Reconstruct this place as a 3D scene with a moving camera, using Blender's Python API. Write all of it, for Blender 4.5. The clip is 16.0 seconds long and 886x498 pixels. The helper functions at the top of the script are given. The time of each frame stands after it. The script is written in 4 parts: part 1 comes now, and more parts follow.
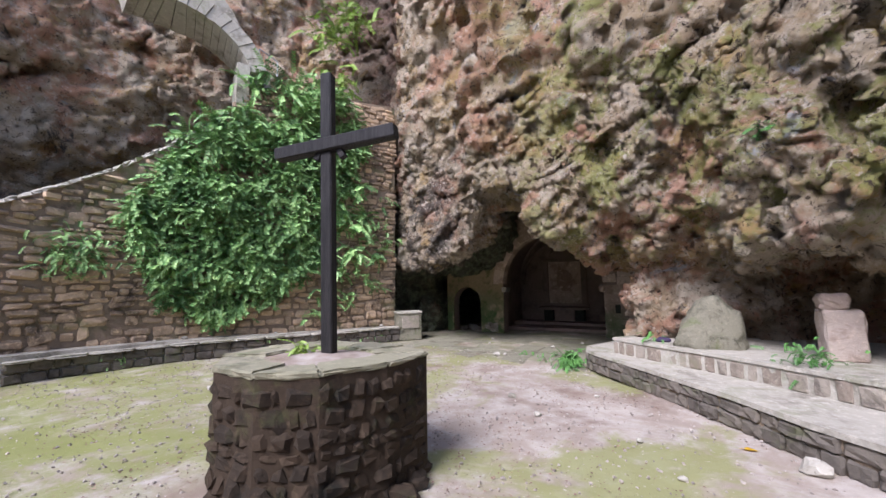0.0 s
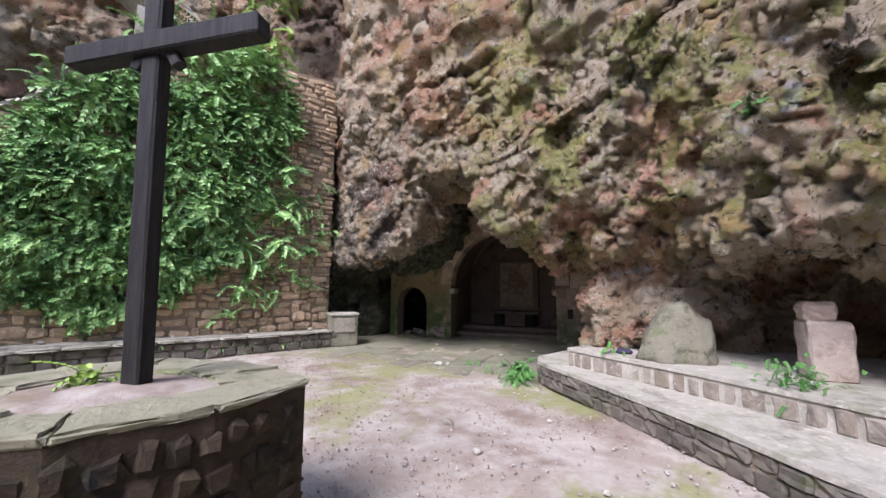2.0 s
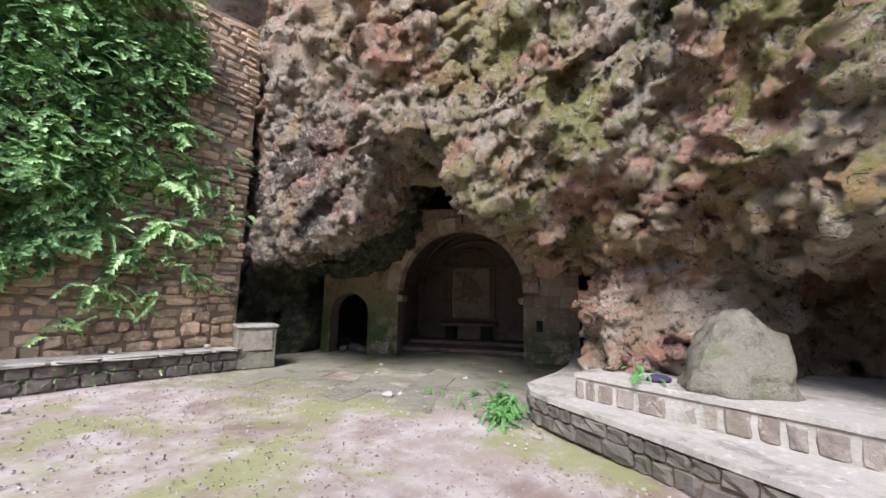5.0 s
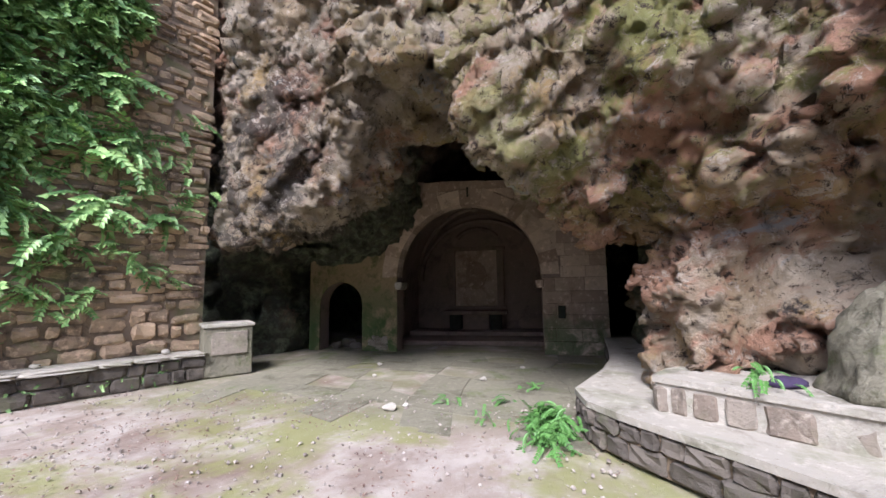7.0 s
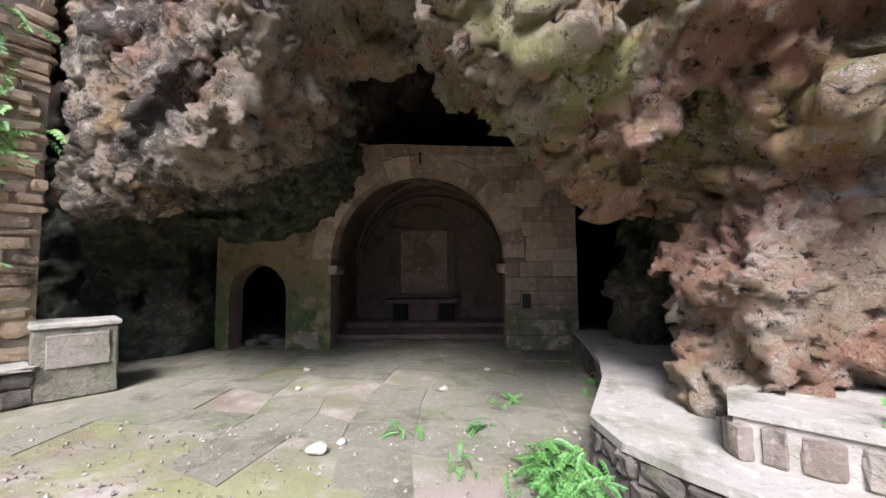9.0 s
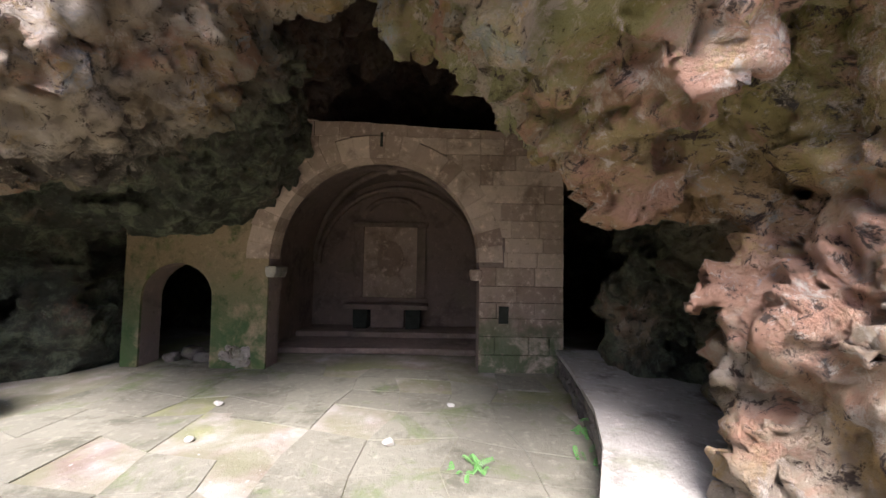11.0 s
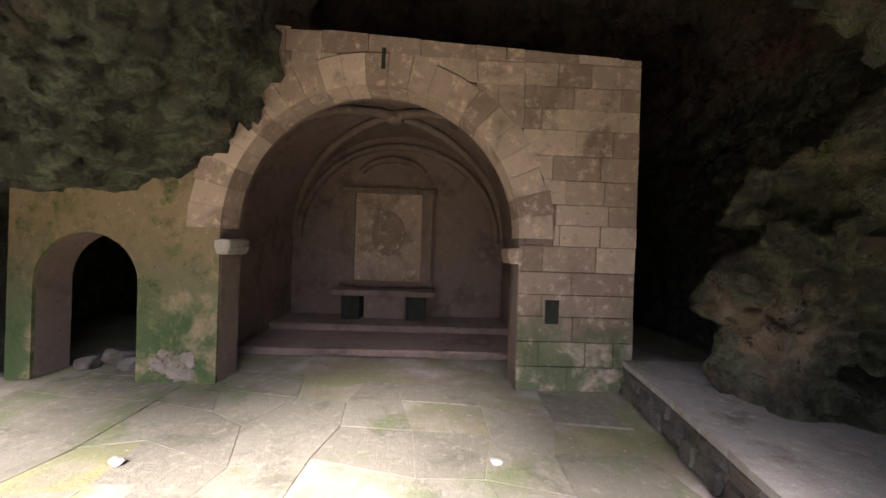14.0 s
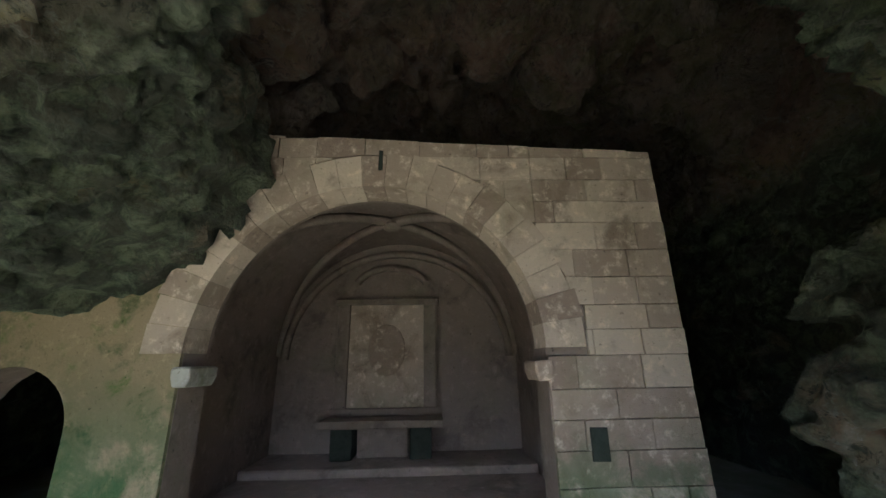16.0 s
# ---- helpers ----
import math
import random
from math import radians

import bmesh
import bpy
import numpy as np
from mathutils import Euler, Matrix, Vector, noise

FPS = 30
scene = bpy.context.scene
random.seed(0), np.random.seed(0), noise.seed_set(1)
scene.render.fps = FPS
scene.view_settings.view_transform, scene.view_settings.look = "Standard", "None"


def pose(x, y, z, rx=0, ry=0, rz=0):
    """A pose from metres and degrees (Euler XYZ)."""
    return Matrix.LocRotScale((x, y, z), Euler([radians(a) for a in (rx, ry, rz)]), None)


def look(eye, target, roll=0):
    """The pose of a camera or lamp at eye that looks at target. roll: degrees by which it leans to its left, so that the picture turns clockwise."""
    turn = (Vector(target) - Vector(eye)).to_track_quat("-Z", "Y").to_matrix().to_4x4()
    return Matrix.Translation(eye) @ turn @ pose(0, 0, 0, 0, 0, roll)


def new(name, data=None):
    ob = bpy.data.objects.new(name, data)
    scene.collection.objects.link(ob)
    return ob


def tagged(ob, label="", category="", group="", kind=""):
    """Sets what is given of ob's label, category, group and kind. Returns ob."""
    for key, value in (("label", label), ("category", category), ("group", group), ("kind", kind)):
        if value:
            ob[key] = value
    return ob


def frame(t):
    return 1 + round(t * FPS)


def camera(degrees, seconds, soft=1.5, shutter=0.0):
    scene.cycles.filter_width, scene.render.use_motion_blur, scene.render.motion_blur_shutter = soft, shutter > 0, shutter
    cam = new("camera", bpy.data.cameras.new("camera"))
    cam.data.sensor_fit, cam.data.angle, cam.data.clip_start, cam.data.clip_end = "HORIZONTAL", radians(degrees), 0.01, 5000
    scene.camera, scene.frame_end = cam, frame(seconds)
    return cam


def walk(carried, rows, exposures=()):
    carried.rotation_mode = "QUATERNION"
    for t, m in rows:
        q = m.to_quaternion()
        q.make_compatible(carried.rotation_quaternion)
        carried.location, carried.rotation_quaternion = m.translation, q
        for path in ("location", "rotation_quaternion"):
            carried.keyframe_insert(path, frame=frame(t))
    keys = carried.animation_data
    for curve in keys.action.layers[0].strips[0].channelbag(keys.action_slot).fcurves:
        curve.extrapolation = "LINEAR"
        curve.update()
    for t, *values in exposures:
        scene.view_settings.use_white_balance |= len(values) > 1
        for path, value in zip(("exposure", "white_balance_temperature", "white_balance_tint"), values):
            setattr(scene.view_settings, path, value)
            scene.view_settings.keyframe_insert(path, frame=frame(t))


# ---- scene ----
import itertools

cam = camera(99.1, 16.0)
PATH = [
    (0, (0.017, 3.937, 1.898), (-0.965, 5.669, 2.092), -0.9),
    (0.5, (0.01, 4.209, 1.889), (-0.935, 5.961, 2.078), -0.6),
    (1, (-0.093, 4.544, 1.862), (-0.958, 6.337, 2.053), -0.2),
    (1.5, (-0.209, 4.886, 1.836), (-1.006, 6.711, 2.023), 0.0),
    (2, (-0.285, 5.31, 1.84), (-1.055, 7.145, 2.042), 0.5),
    (2.5, (-0.451, 5.673, 1.822), (-1.14, 7.538, 2.04), 0.5),
    (3, (-0.676, 6.035, 1.865), (-1.267, 7.93, 2.103), -0.1),
    (3.5, (-0.869, 6.449, 1.737), (-1.542, 8.319, 1.96), -0.5),
    (4, (-1.086, 6.808, 1.709), (-1.719, 8.691, 1.943), 1.5),
    (4.2, (-1.143, 6.902, 1.71), (-1.721, 8.794, 2.005), 1.6),
    (6.3, (-1.963, 8.207, 1.596), (-2.358, 10.157, 1.802), 0.6),
    (6.5, (-1.978, 8.371, 1.592), (-2.386, 10.317, 1.808), -0.3),
    (7, (-2.064, 8.766, 1.607), (-2.487, 10.71, 1.817), -0.9),
    (7.5, (-2.289, 9.138, 1.568), (-2.546, 11.113, 1.756), 0.6),
    (8, (-2.445, 9.513, 1.578), (-2.656, 11.496, 1.732), -0.7),
    (8.5, (-2.546, 9.896, 1.589), (-2.749, 11.877, 1.767), -1.2),
    (8.7, (-2.606, 10.067, 1.592), (-2.756, 12.056, 1.733), -1.3),
    (11, (-2.338, 11.629, 1.804), (-2.337, 13.626, 1.909), 1.0),
    (11.5, (-2.358, 11.999, 1.834), (-2.433, 13.996, 1.897), -0.6),
    (12, (-2.501, 12.324, 1.817), (-2.523, 14.324, 1.81), -0.1),
    (12.5, (-2.624, 12.618, 1.861), (-2.626, 14.618, 1.818), -0.2),
    (13, (-2.591, 12.998, 1.834), (-2.636, 14.997, 1.789), -1.4),
    (13.5, (-2.691, 13.289, 1.796), (-2.661, 15.289, 1.779), 0.7),
    (14, (-2.785, 13.583, 1.779), (-2.729, 15.582, 1.772), 1.9),
    (14.5, (-2.798, 13.895, 1.763), (-2.753, 15.893, 1.846), 0.3),
    (15, (-2.81, 14.097, 1.763), (-2.73, 16.083, 1.986), -0.0),
    (15.5, (-2.876, 14.242, 1.789), (-2.729, 16.18, 2.261), -1.4),
    (16, (-2.881, 14.294, 1.801), (-2.818, 16.208, 2.375), -1.0),
]
EXPO = [(0, 0.78, 5750, 20), (7, 1.0, 5750, 19), (8.5, 1.12, 5750, 19), (11, 1.95, 5900, 21), (12.5, 2.6, 6400, 27), (14.5, 2.85, 6050, 19), (15.2, 2.85, 5650, 9), (16, 2.85, 5150, 2)]
walk(cam, [(t, look(eye, target, roll)) for t, eye, target, roll in PATH], EXPO)
SKY, SUN, STEP = 0.15, 3.0, 0.11

# world and light ---------------------------------------------------------
world = bpy.data.worlds.new("world")
scene.world = world
world.use_nodes = True
wn = world.node_tree
sky = wn.nodes.new("ShaderNodeTexSky")
sky.sky_type, sky.sun_disc = "NISHITA", False
sky.sun_elevation, sky.sun_rotation = radians(46), radians(186)
sky.air_density, sky.dust_density, sky.ozone_density = 1.0, 2.0, 1.0
wn.links.new(sky.outputs[0], wn.nodes["Background"].inputs[0])
wn.nodes["Background"].inputs[1].default_value = SKY
sun = new("sun", bpy.data.lights.new("sun", "SUN"))
sun.data.energy, sun.data.angle, sun.data.color = SUN, radians(24), (1.0, 0.96, 0.91)
sun.matrix_world = look((-3.54, -0.94, 10.35), (-2.5, 9, 0))


# materials ---------------------------------------------------------------
def shader(name, rough=0.9, spec=0.25):
    mat = bpy.data.materials.new(name)
    mat.use_nodes = True
    tree = mat.node_tree
    bsdf = tree.nodes["Principled BSDF"]
    bsdf.inputs["Roughness"].default_value = rough
    bsdf.inputs["Specular IOR Level"].default_value = spec
    return mat, tree, bsdf


class Web:
    """Short hand for a node tree on world-sized positions."""

    def __init__(self, tree, stretch=(1, 1, 1)):
        self.t = tree
        geo = tree.nodes.new("ShaderNodeNewGeometry")
        self.geo = geo
        mp = tree.nodes.new("ShaderNodeMapping")
        mp.inputs["Scale"].default_value = stretch
        tree.links.new(geo.outputs["Position"], mp.inputs["Vector"])
        self.pos = mp.outputs[0]

    def noise(self, scale, detail=4, rough=0.6, warp=0.0, seed=0.0):
        n = self.t.nodes.new("ShaderNodeTexNoise")
        n.noise_dimensions = "4D"
        n.inputs["W"].default_value = seed
        n.inputs["Scale"].default_value, n.inputs["Detail"].default_value = scale, detail
        n.inputs["Roughness"].default_value, n.inputs["Distortion"].default_value = rough, warp
        self.t.links.new(self.pos, n.inputs["Vector"])
        return n.outputs["Fac"]

    def cells(self, scale, feature="F1", rand=1.0):
        n = self.t.nodes.new("ShaderNodeTexVoronoi")
        n.feature = feature
        n.inputs["Scale"].default_value, n.inputs["Randomness"].default_value = scale, rand
        self.t.links.new(self.pos, n.inputs["Vector"])
        return n.outputs["Distance"]

    def ramp(self, fac, lo, hi):
        n = self.t.nodes.new("ShaderNodeMapRange")
        n.interpolation_type = "SMOOTHSTEP"
        n.inputs["From Min"].default_value, n.inputs["From Max"].default_value = lo, hi
        self.t.links.new(fac, n.inputs["Value"])
        return n.outputs["Result"]

    def mix(self, fac, a, b, how="MIX"):
        n = self.t.nodes.new("ShaderNodeMix")
        n.data_type, n.blend_type = "RGBA", how
        for sock, v in ((n.inputs["Factor"], fac), (n.inputs["A"], a), (n.inputs["B"], b)):
            if isinstance(v, (int, float)):
                sock.default_value = v
            elif isinstance(v, tuple):
                sock.default_value = (*v, 1) if len(v) == 3 else v
            else:
                self.t.links.new(v, sock)
        return n.outputs["Result"]

    def maths(self, op, a, b):
        n = self.t.nodes.new("ShaderNodeMath")
        n.operation = op
        for sock, v in zip(n.inputs, (a, b)):
            if isinstance(v, (int, float)):
                sock.default_value = v
            else:
                self.t.links.new(v, sock)
        return n.outputs[0]

    def facing(self, axis):
        n = self.t.nodes.new("ShaderNodeSeparateXYZ")
        self.t.links.new(self.geo.outputs["Normal"], n.inputs[0])
        return n.outputs[axis]

    def place(self, axis):
        n = self.t.nodes.new("ShaderNodeSeparateXYZ")
        self.t.links.new(self.geo.outputs["Position"], n.inputs[0])
        return n.outputs[axis]

    def random(self):
        return self.t.nodes.new("ShaderNodeObjectInfo").outputs["Random"]

    def island(self):
        return self.geo.outputs["Random Per Island"]

    def bump(self, bsdf, height, strength=0.6, distance=0.03):
        n = self.t.nodes.new("ShaderNodeBump")
        n.inputs["Strength"].default_value, n.inputs["Distance"].default_value = strength, distance
        self.t.links.new(height, n.inputs["Height"])
        self.t.links.new(n.outputs[0], bsdf.inputs["Normal"])

    def colour(self, bsdf, c):
        self.t.links.new(c, bsdf.inputs["Base Color"])


def rock_material():
    mat, tree, b = shader("limestone", 0.85, 0.3)
    w = Web(tree)
    c = w.mix(w.ramp(w.noise(0.9, 6, 0.7, 0.4), 0.40, 0.60), (0.50, 0.38, 0.24), (0.64, 0.54, 0.41))
    c = w.mix(w.maths("MULTIPLY", w.ramp(w.noise(0.5, 7, 0.72, 0.9, 3), 0.48, 0.59), 0.7), c, (0.56, 0.265, 0.165))
    c = w.mix(w.ramp(w.noise(0.8, 7, 0.75, 0.7, 31), 0.52, 0.63), c, (0.56, 0.385, 0.17))
    c = w.mix(w.ramp(w.noise(1.2, 7, 0.75, 0.8, 7), 0.58, 0.67), c, (0.46, 0.47, 0.48))
    moss = w.maths("MULTIPLY", w.ramp(w.noise(0.7, 8, 0.76, 0.9, 11), 0.47, 0.57), w.maths("MULTIPLY", w.ramp(w.place(0), -5.0, -1.0), w.ramp(w.place(2), 1.7, 3.0)))
    c = w.mix(w.maths("MULTIPLY", moss, 0.75), c, (0.33, 0.36, 0.085))
    c = w.mix(w.ramp(w.noise(0.75, 8, 0.78, 1.2, 17), 0.575, 0.66), c, (0.085, 0.075, 0.068))
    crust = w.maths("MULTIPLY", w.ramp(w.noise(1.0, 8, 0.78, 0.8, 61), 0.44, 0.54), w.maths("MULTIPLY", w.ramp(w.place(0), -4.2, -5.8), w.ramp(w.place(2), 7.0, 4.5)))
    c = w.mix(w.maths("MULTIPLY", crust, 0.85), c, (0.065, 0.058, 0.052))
    c = w.mix(w.ramp(w.noise(5.5, 6, 0.8, 0.5, 5), 0.53, 0.64), c, (0.74, 0.65, 0.53))
    c = w.mix(w.ramp(w.noise(6.5, 6, 0.8, 0.9, 6), 0.54, 0.62), c, (0.10, 0.07, 0.052))
    # green algae on the rock inside the cave, darkened to paint the shade there
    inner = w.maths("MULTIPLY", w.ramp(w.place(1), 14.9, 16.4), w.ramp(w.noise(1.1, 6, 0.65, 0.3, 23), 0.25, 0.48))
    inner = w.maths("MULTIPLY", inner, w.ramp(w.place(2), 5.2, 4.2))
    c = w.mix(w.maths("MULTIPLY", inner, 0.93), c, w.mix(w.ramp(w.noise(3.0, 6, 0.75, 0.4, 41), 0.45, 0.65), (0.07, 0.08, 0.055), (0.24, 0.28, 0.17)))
    # reddish-brown roof of the cave, its colour darkened for the shade up there
    roof_shade = w.maths("MULTIPLY", w.ramp(w.place(1), 14.9, 16.2), w.ramp(w.place(2), 4.2, 5.2))
    c = w.mix(w.maths("MULTIPLY", roof_shade, 0.82), c, w.mix(w.ramp(w.noise(1.6, 6, 0.7, 0.5, 71), 0.4, 0.62), (0.055, 0.038, 0.03), (0.17, 0.115, 0.09)))
    w.colour(b, c)
    h = w.maths("ADD", w.noise(4.0, 9, 0.74, 0.6), w.maths("MULTIPLY", w.cells(9.0), -0.2))
    h = w.maths("ADD", h, w.maths("MULTIPLY", w.noise(16, 6, 0.75, 0.4), 0.5))
    h = w.maths("ADD", h, w.maths("MULTIPLY", w.noise(38, 5, 0.8), 0.30))
    w.bump(b, h, 1.0, 0.28)
    return mat


def masonry_material(name, base, alt, dark, moss=0.4, scale=1.0, per="random", seed=0.0, damp=0.0, rise=1.5, relief=1.0):
    """Old stone, each piece with a tone of its own, stained and mossy."""
    mat, tree, b = shader(name, 0.9, 0.2)
    w = Web(tree)
    tone = w.random() if per == "random" else w.island()
    c = w.mix(tone, base, alt)
    c = w.mix(w.ramp(w.noise(1.6 * scale, 6, 0.7, 0.5, 2 + seed), 0.48, 0.68), c, dark)
    c = w.mix(w.ramp(w.noise(9 * scale, 5, 0.7, 0.2, 4), 0.5, 0.75), c, tuple(min(1, v * 1.35) for v in base))
    c = w.mix(w.maths("MULTIPLY", w.ramp(w.noise(1.1 * scale, 6, 0.7, 0.6, 8 + seed), 0.52, 0.66), moss), c, (0.13, 0.17, 0.05))
    if damp:
        foot = w.maths("MULTIPLY", w.ramp(w.place(2), rise, 0.2 * rise), w.ramp(w.noise(1.7, 6, 0.7, 0.4, 51), 0.36, 0.54))
        c = w.mix(w.maths("MULTIPLY", foot, damp), c, (0.05, 0.095, 0.032))
    c = w.mix(w.ramp(w.noise(26 * scale, 3, 0.7, 0, 9), 0.6, 0.78), c, tuple(v * 0.45 for v in dark))
    w.colour(b, c)
    h = w.maths("ADD", w.noise(14 * scale, 6, 0.7), w.maths("MULTIPLY", w.noise(60, 3, 0.7), 0.3))
    if relief > 1:
        h = w.maths("ADD", h, w.maths("MULTIPLY", w.noise(5.0, 7, 0.75, 0.8, 3), 2.0))
    w.bump(b, h, 0.7, 0.03 * relief)
    return mat


def ground_material():
    mat, tree, b = shader("trodden_earth", 0.95, 0.15)
    w = Web(tree)
    c = w.mix(w.ramp(w.noise(1.4, 6, 0.7, 0.3), 0.4, 0.62), (0.345, 0.285, 0.235), (0.47, 0.42, 0.37))
    c = w.mix(w.ramp(w.noise(0.55, 5, 0.65, 0.3, 3), 0.5, 0.66), c, (0.225, 0.165, 0.13))
    moss = w.ramp(w.noise(0.42, 6, 0.68, 0.4, 9), 0.5, 0.6)
    c = w.mix(w.maths("MULTIPLY", moss, 0.8), c, (0.26, 0.27, 0.10))
    lawn = w.maths("MULTIPLY", w.ramp(w.place(0), -3.6, -5.0), w.maths("MULTIPLY", w.ramp(w.place(1), 4.2, 5.4), w.ramp(w.place(1), 10.6, 8.6)))
    lawn = w.maths("MULTIPLY", lawn, w.ramp(w.noise(1.5, 6, 0.75, 0.3, 12), 0.34, 0.56))
    c = w.mix(w.maths("MULTIPLY", lawn, 0.85), c, (0.235, 0.25, 0.085))
    cave = w.maths("MULTIPLY", w.ramp(w.place(1), 12.8, 13.8), w.ramp(w.noise(1.2, 5, 0.65, 0.2, 15), 0.3, 0.6))
    c = w.mix(w.maths("MULTIPLY", cave, 0.8), c, (0.20, 0.20, 0.11))
    c = w.mix(w.ramp(w.noise(18, 4, 0.7, 0, 5), 0.6, 0.75), c, (0.60, 0.54, 0.49))
    c = w.mix(w.ramp(w.noise(30, 3, 0.7, 0, 6), 0.64, 0.76), c, (0.16, 0.12, 0.095))
    w.colour(b, c)
    h = w.maths("ADD", w.noise(6, 6, 0.7), w.maths("MULTIPLY", w.noise(45, 4, 0.75), 0.5))
    w.bump(b, h, 0.6, 0.035)
    return mat


def leaf_material(name, a, bcol, rough=0.5):
    mat, tree, b = shader(name, rough, 0.4)
    w = Web(tree)
    c = w.mix(w.island(), a, bcol)
    c = w.mix(w.ramp(w.noise(1.3, 3, 0.6, 0, 2), 0.45, 0.65), c, tuple(v * 0.6 for v in a))
    w.colour(b, c)
    b.inputs["Subsurface Weight"].default_value = 0.0
    return mat


def wood_material():
    mat, tree, b = shader("tarred_timber", 0.7, 0.35)
    w = Web(tree, (14, 14, 1.2))
    c = w.mix(w.ramp(w.noise(2.2, 6, 0.7, 0.3), 0.35, 0.7), (0.008, 0.007, 0.007), (0.03, 0.027, 0.026))
    c = w.mix(w.ramp(w.noise(5, 4, 0.7, 0.1, 3), 0.64, 0.78), c, (0.075, 0.07, 0.068))
    w.colour(b, c)
    w.bump(b, w.noise(5, 6, 0.7, 0.2), 0.6, 0.02)
    return mat


def plain_material(name, col, rough=0.6, metal=0.0):
    mat, tree, b = shader(name, rough, 0.4)
    w = Web(tree)
    w.colour(b, w.mix(w.ramp(w.noise(9, 5, 0.7), 0.4, 0.7), col, tuple(v * 0.6 for v in col)))
    b.inputs["Metallic"].default_value = metal
    return mat


ROCK = rock_material()
EARTH = ground_material()
RUBBLE = masonry_material("rubble_stone", (0.60, 0.44, 0.29), (0.31, 0.23, 0.155), (0.13, 0.095, 0.07), 0.4)
RUBBLE_J = masonry_material("rubble_stone_far", (0.60, 0.44, 0.29), (0.31, 0.23, 0.155), (0.13, 0.095, 0.07), 0.4, 1.0, "island")
MORTAR = masonry_material("old_mortar", (0.25, 0.19, 0.135), (0.25, 0.19, 0.135), (0.09, 0.07, 0.05), 0.45)
BASALT = masonry_material("dark_fieldstone", (0.115, 0.10, 0.085), (0.19, 0.165, 0.135), (0.05, 0.043, 0.036), 0.3, 1.5)
PALE = masonry_material("weathered_render", (0.46, 0.43, 0.37), (0.42, 0.39, 0.33), (0.22, 0.20, 0.16), 0.35, 1.0)
ASHLAR = masonry_material("chapel_ashlar", (0.60, 0.475, 0.36), (0.31, 0.225, 0.17), (0.26, 0.19, 0.14), 0.15, 0.8, damp=0.85)
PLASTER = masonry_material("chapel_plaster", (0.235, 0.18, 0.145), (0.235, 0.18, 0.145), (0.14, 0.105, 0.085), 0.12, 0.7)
BOULDER = masonry_material("boulder_stone", (0.29, 0.27, 0.20), (0.29, 0.27, 0.20), (0.10, 0.095, 0.065), 0.6, 2.2, relief=4.0)
# dark brown stone, deepened in colour for the shade on the plinth's sides
PED = masonry_material("shaded_plinth_stone", (0.062, 0.043, 0.028), (0.030, 0.023, 0.017), (0.014, 0.013, 0.011), 0.2, 1.5)
TIMBER = wood_material()
FERN = leaf_material("fern_green", (0.14, 0.30, 0.085), (0.42, 0.62, 0.23))
GRASSY = leaf_material("weed_green", (0.09, 0.24, 0.05), (0.14, 0.30, 0.08))
LIME = leaf_material("young_leaf", (0.22, 0.36, 0.05), (0.30, 0.42, 0.08))
COAT = masonry_material("stained_render", (0.31, 0.235, 0.14), (0.31, 0.235, 0.14), (0.065, 0.09, 0.035), 0.9, 1.3, damp=0.9, rise=2.3)
SLAB = masonry_material("slab_stone", (0.27, 0.255, 0.175), (0.33, 0.30, 0.22), (0.15, 0.145, 0.095), 0.5, 1.2)
PINK = masonry_material("pinkish_stone", (0.42, 0.33, 0.27), (0.42, 0.35, 0.30), (0.24, 0.18, 0.14), 0.1, 1.6)
FLAG = masonry_material("flag_stone", (0.26, 0.245, 0.18), (0.22, 0.205, 0.15), (0.14, 0.13, 0.09), 0.65, 1.0)
GRIT = masonry_material("grit", (0.46, 0.41, 0.36), (0.22, 0.185, 0.16), (0.34, 0.28, 0.24), 0.0, 1.0, "island")
LITTER = leaf_material("dry_leaf", (0.17, 0.09, 0.07), (0.30, 0.20, 0.15), 0.8)
STEPST = masonry_material("step_stone", (0.34, 0.30, 0.245), (0.24, 0.195, 0.155), (0.13, 0.11, 0.09), 0.25, 1.4)
STEEL = plain_material("galvanised_steel", (0.30, 0.32, 0.32), 0.5, 0.6)


# mesh helpers ------------------------------------------------------------
def obj(name, me, mat, parent=None, label=""):
    ob = new(name, me)
    if mat is not None and not me.materials:
        me.materials.append(mat)
    if parent is not None:
        ob.parent = parent
    if label:
        ob["label"] = label
    return ob


def part(name, bm, mat, parent=None, label="", smooth=False):
    me = bpy.data.meshes.new(name)
    bm.normal_update()
    bm.to_mesh(me)
    bm.free()
    if smooth:
        me.polygons.foreach_set("use_smooth", [True] * len(me.polygons))
    return obj(name, me, mat, parent, label)


def mesh_from(name, verts, faces, smooth=False):
    me = bpy.data.meshes.new(name)
    me.from_pydata([tuple(v) for v in verts], [], [tuple(f) for f in faces])
    me.update()
    if smooth:
        me.polygons.foreach_set("use_smooth", [True] * len(me.polygons))
    return me


def holder(name, at, label, category, group="", kind=""):
    e = new(name)
    e.location = at
    e.empty_display_size = 0.2
    return tagged(e, label, category, group, kind)


def rel(ob, parent):
    """Keeps a part built in world places where it is."""
    ob.parent = parent
    ob.matrix_parent_inverse = Matrix.Translation(-Vector(parent.location))
    return ob


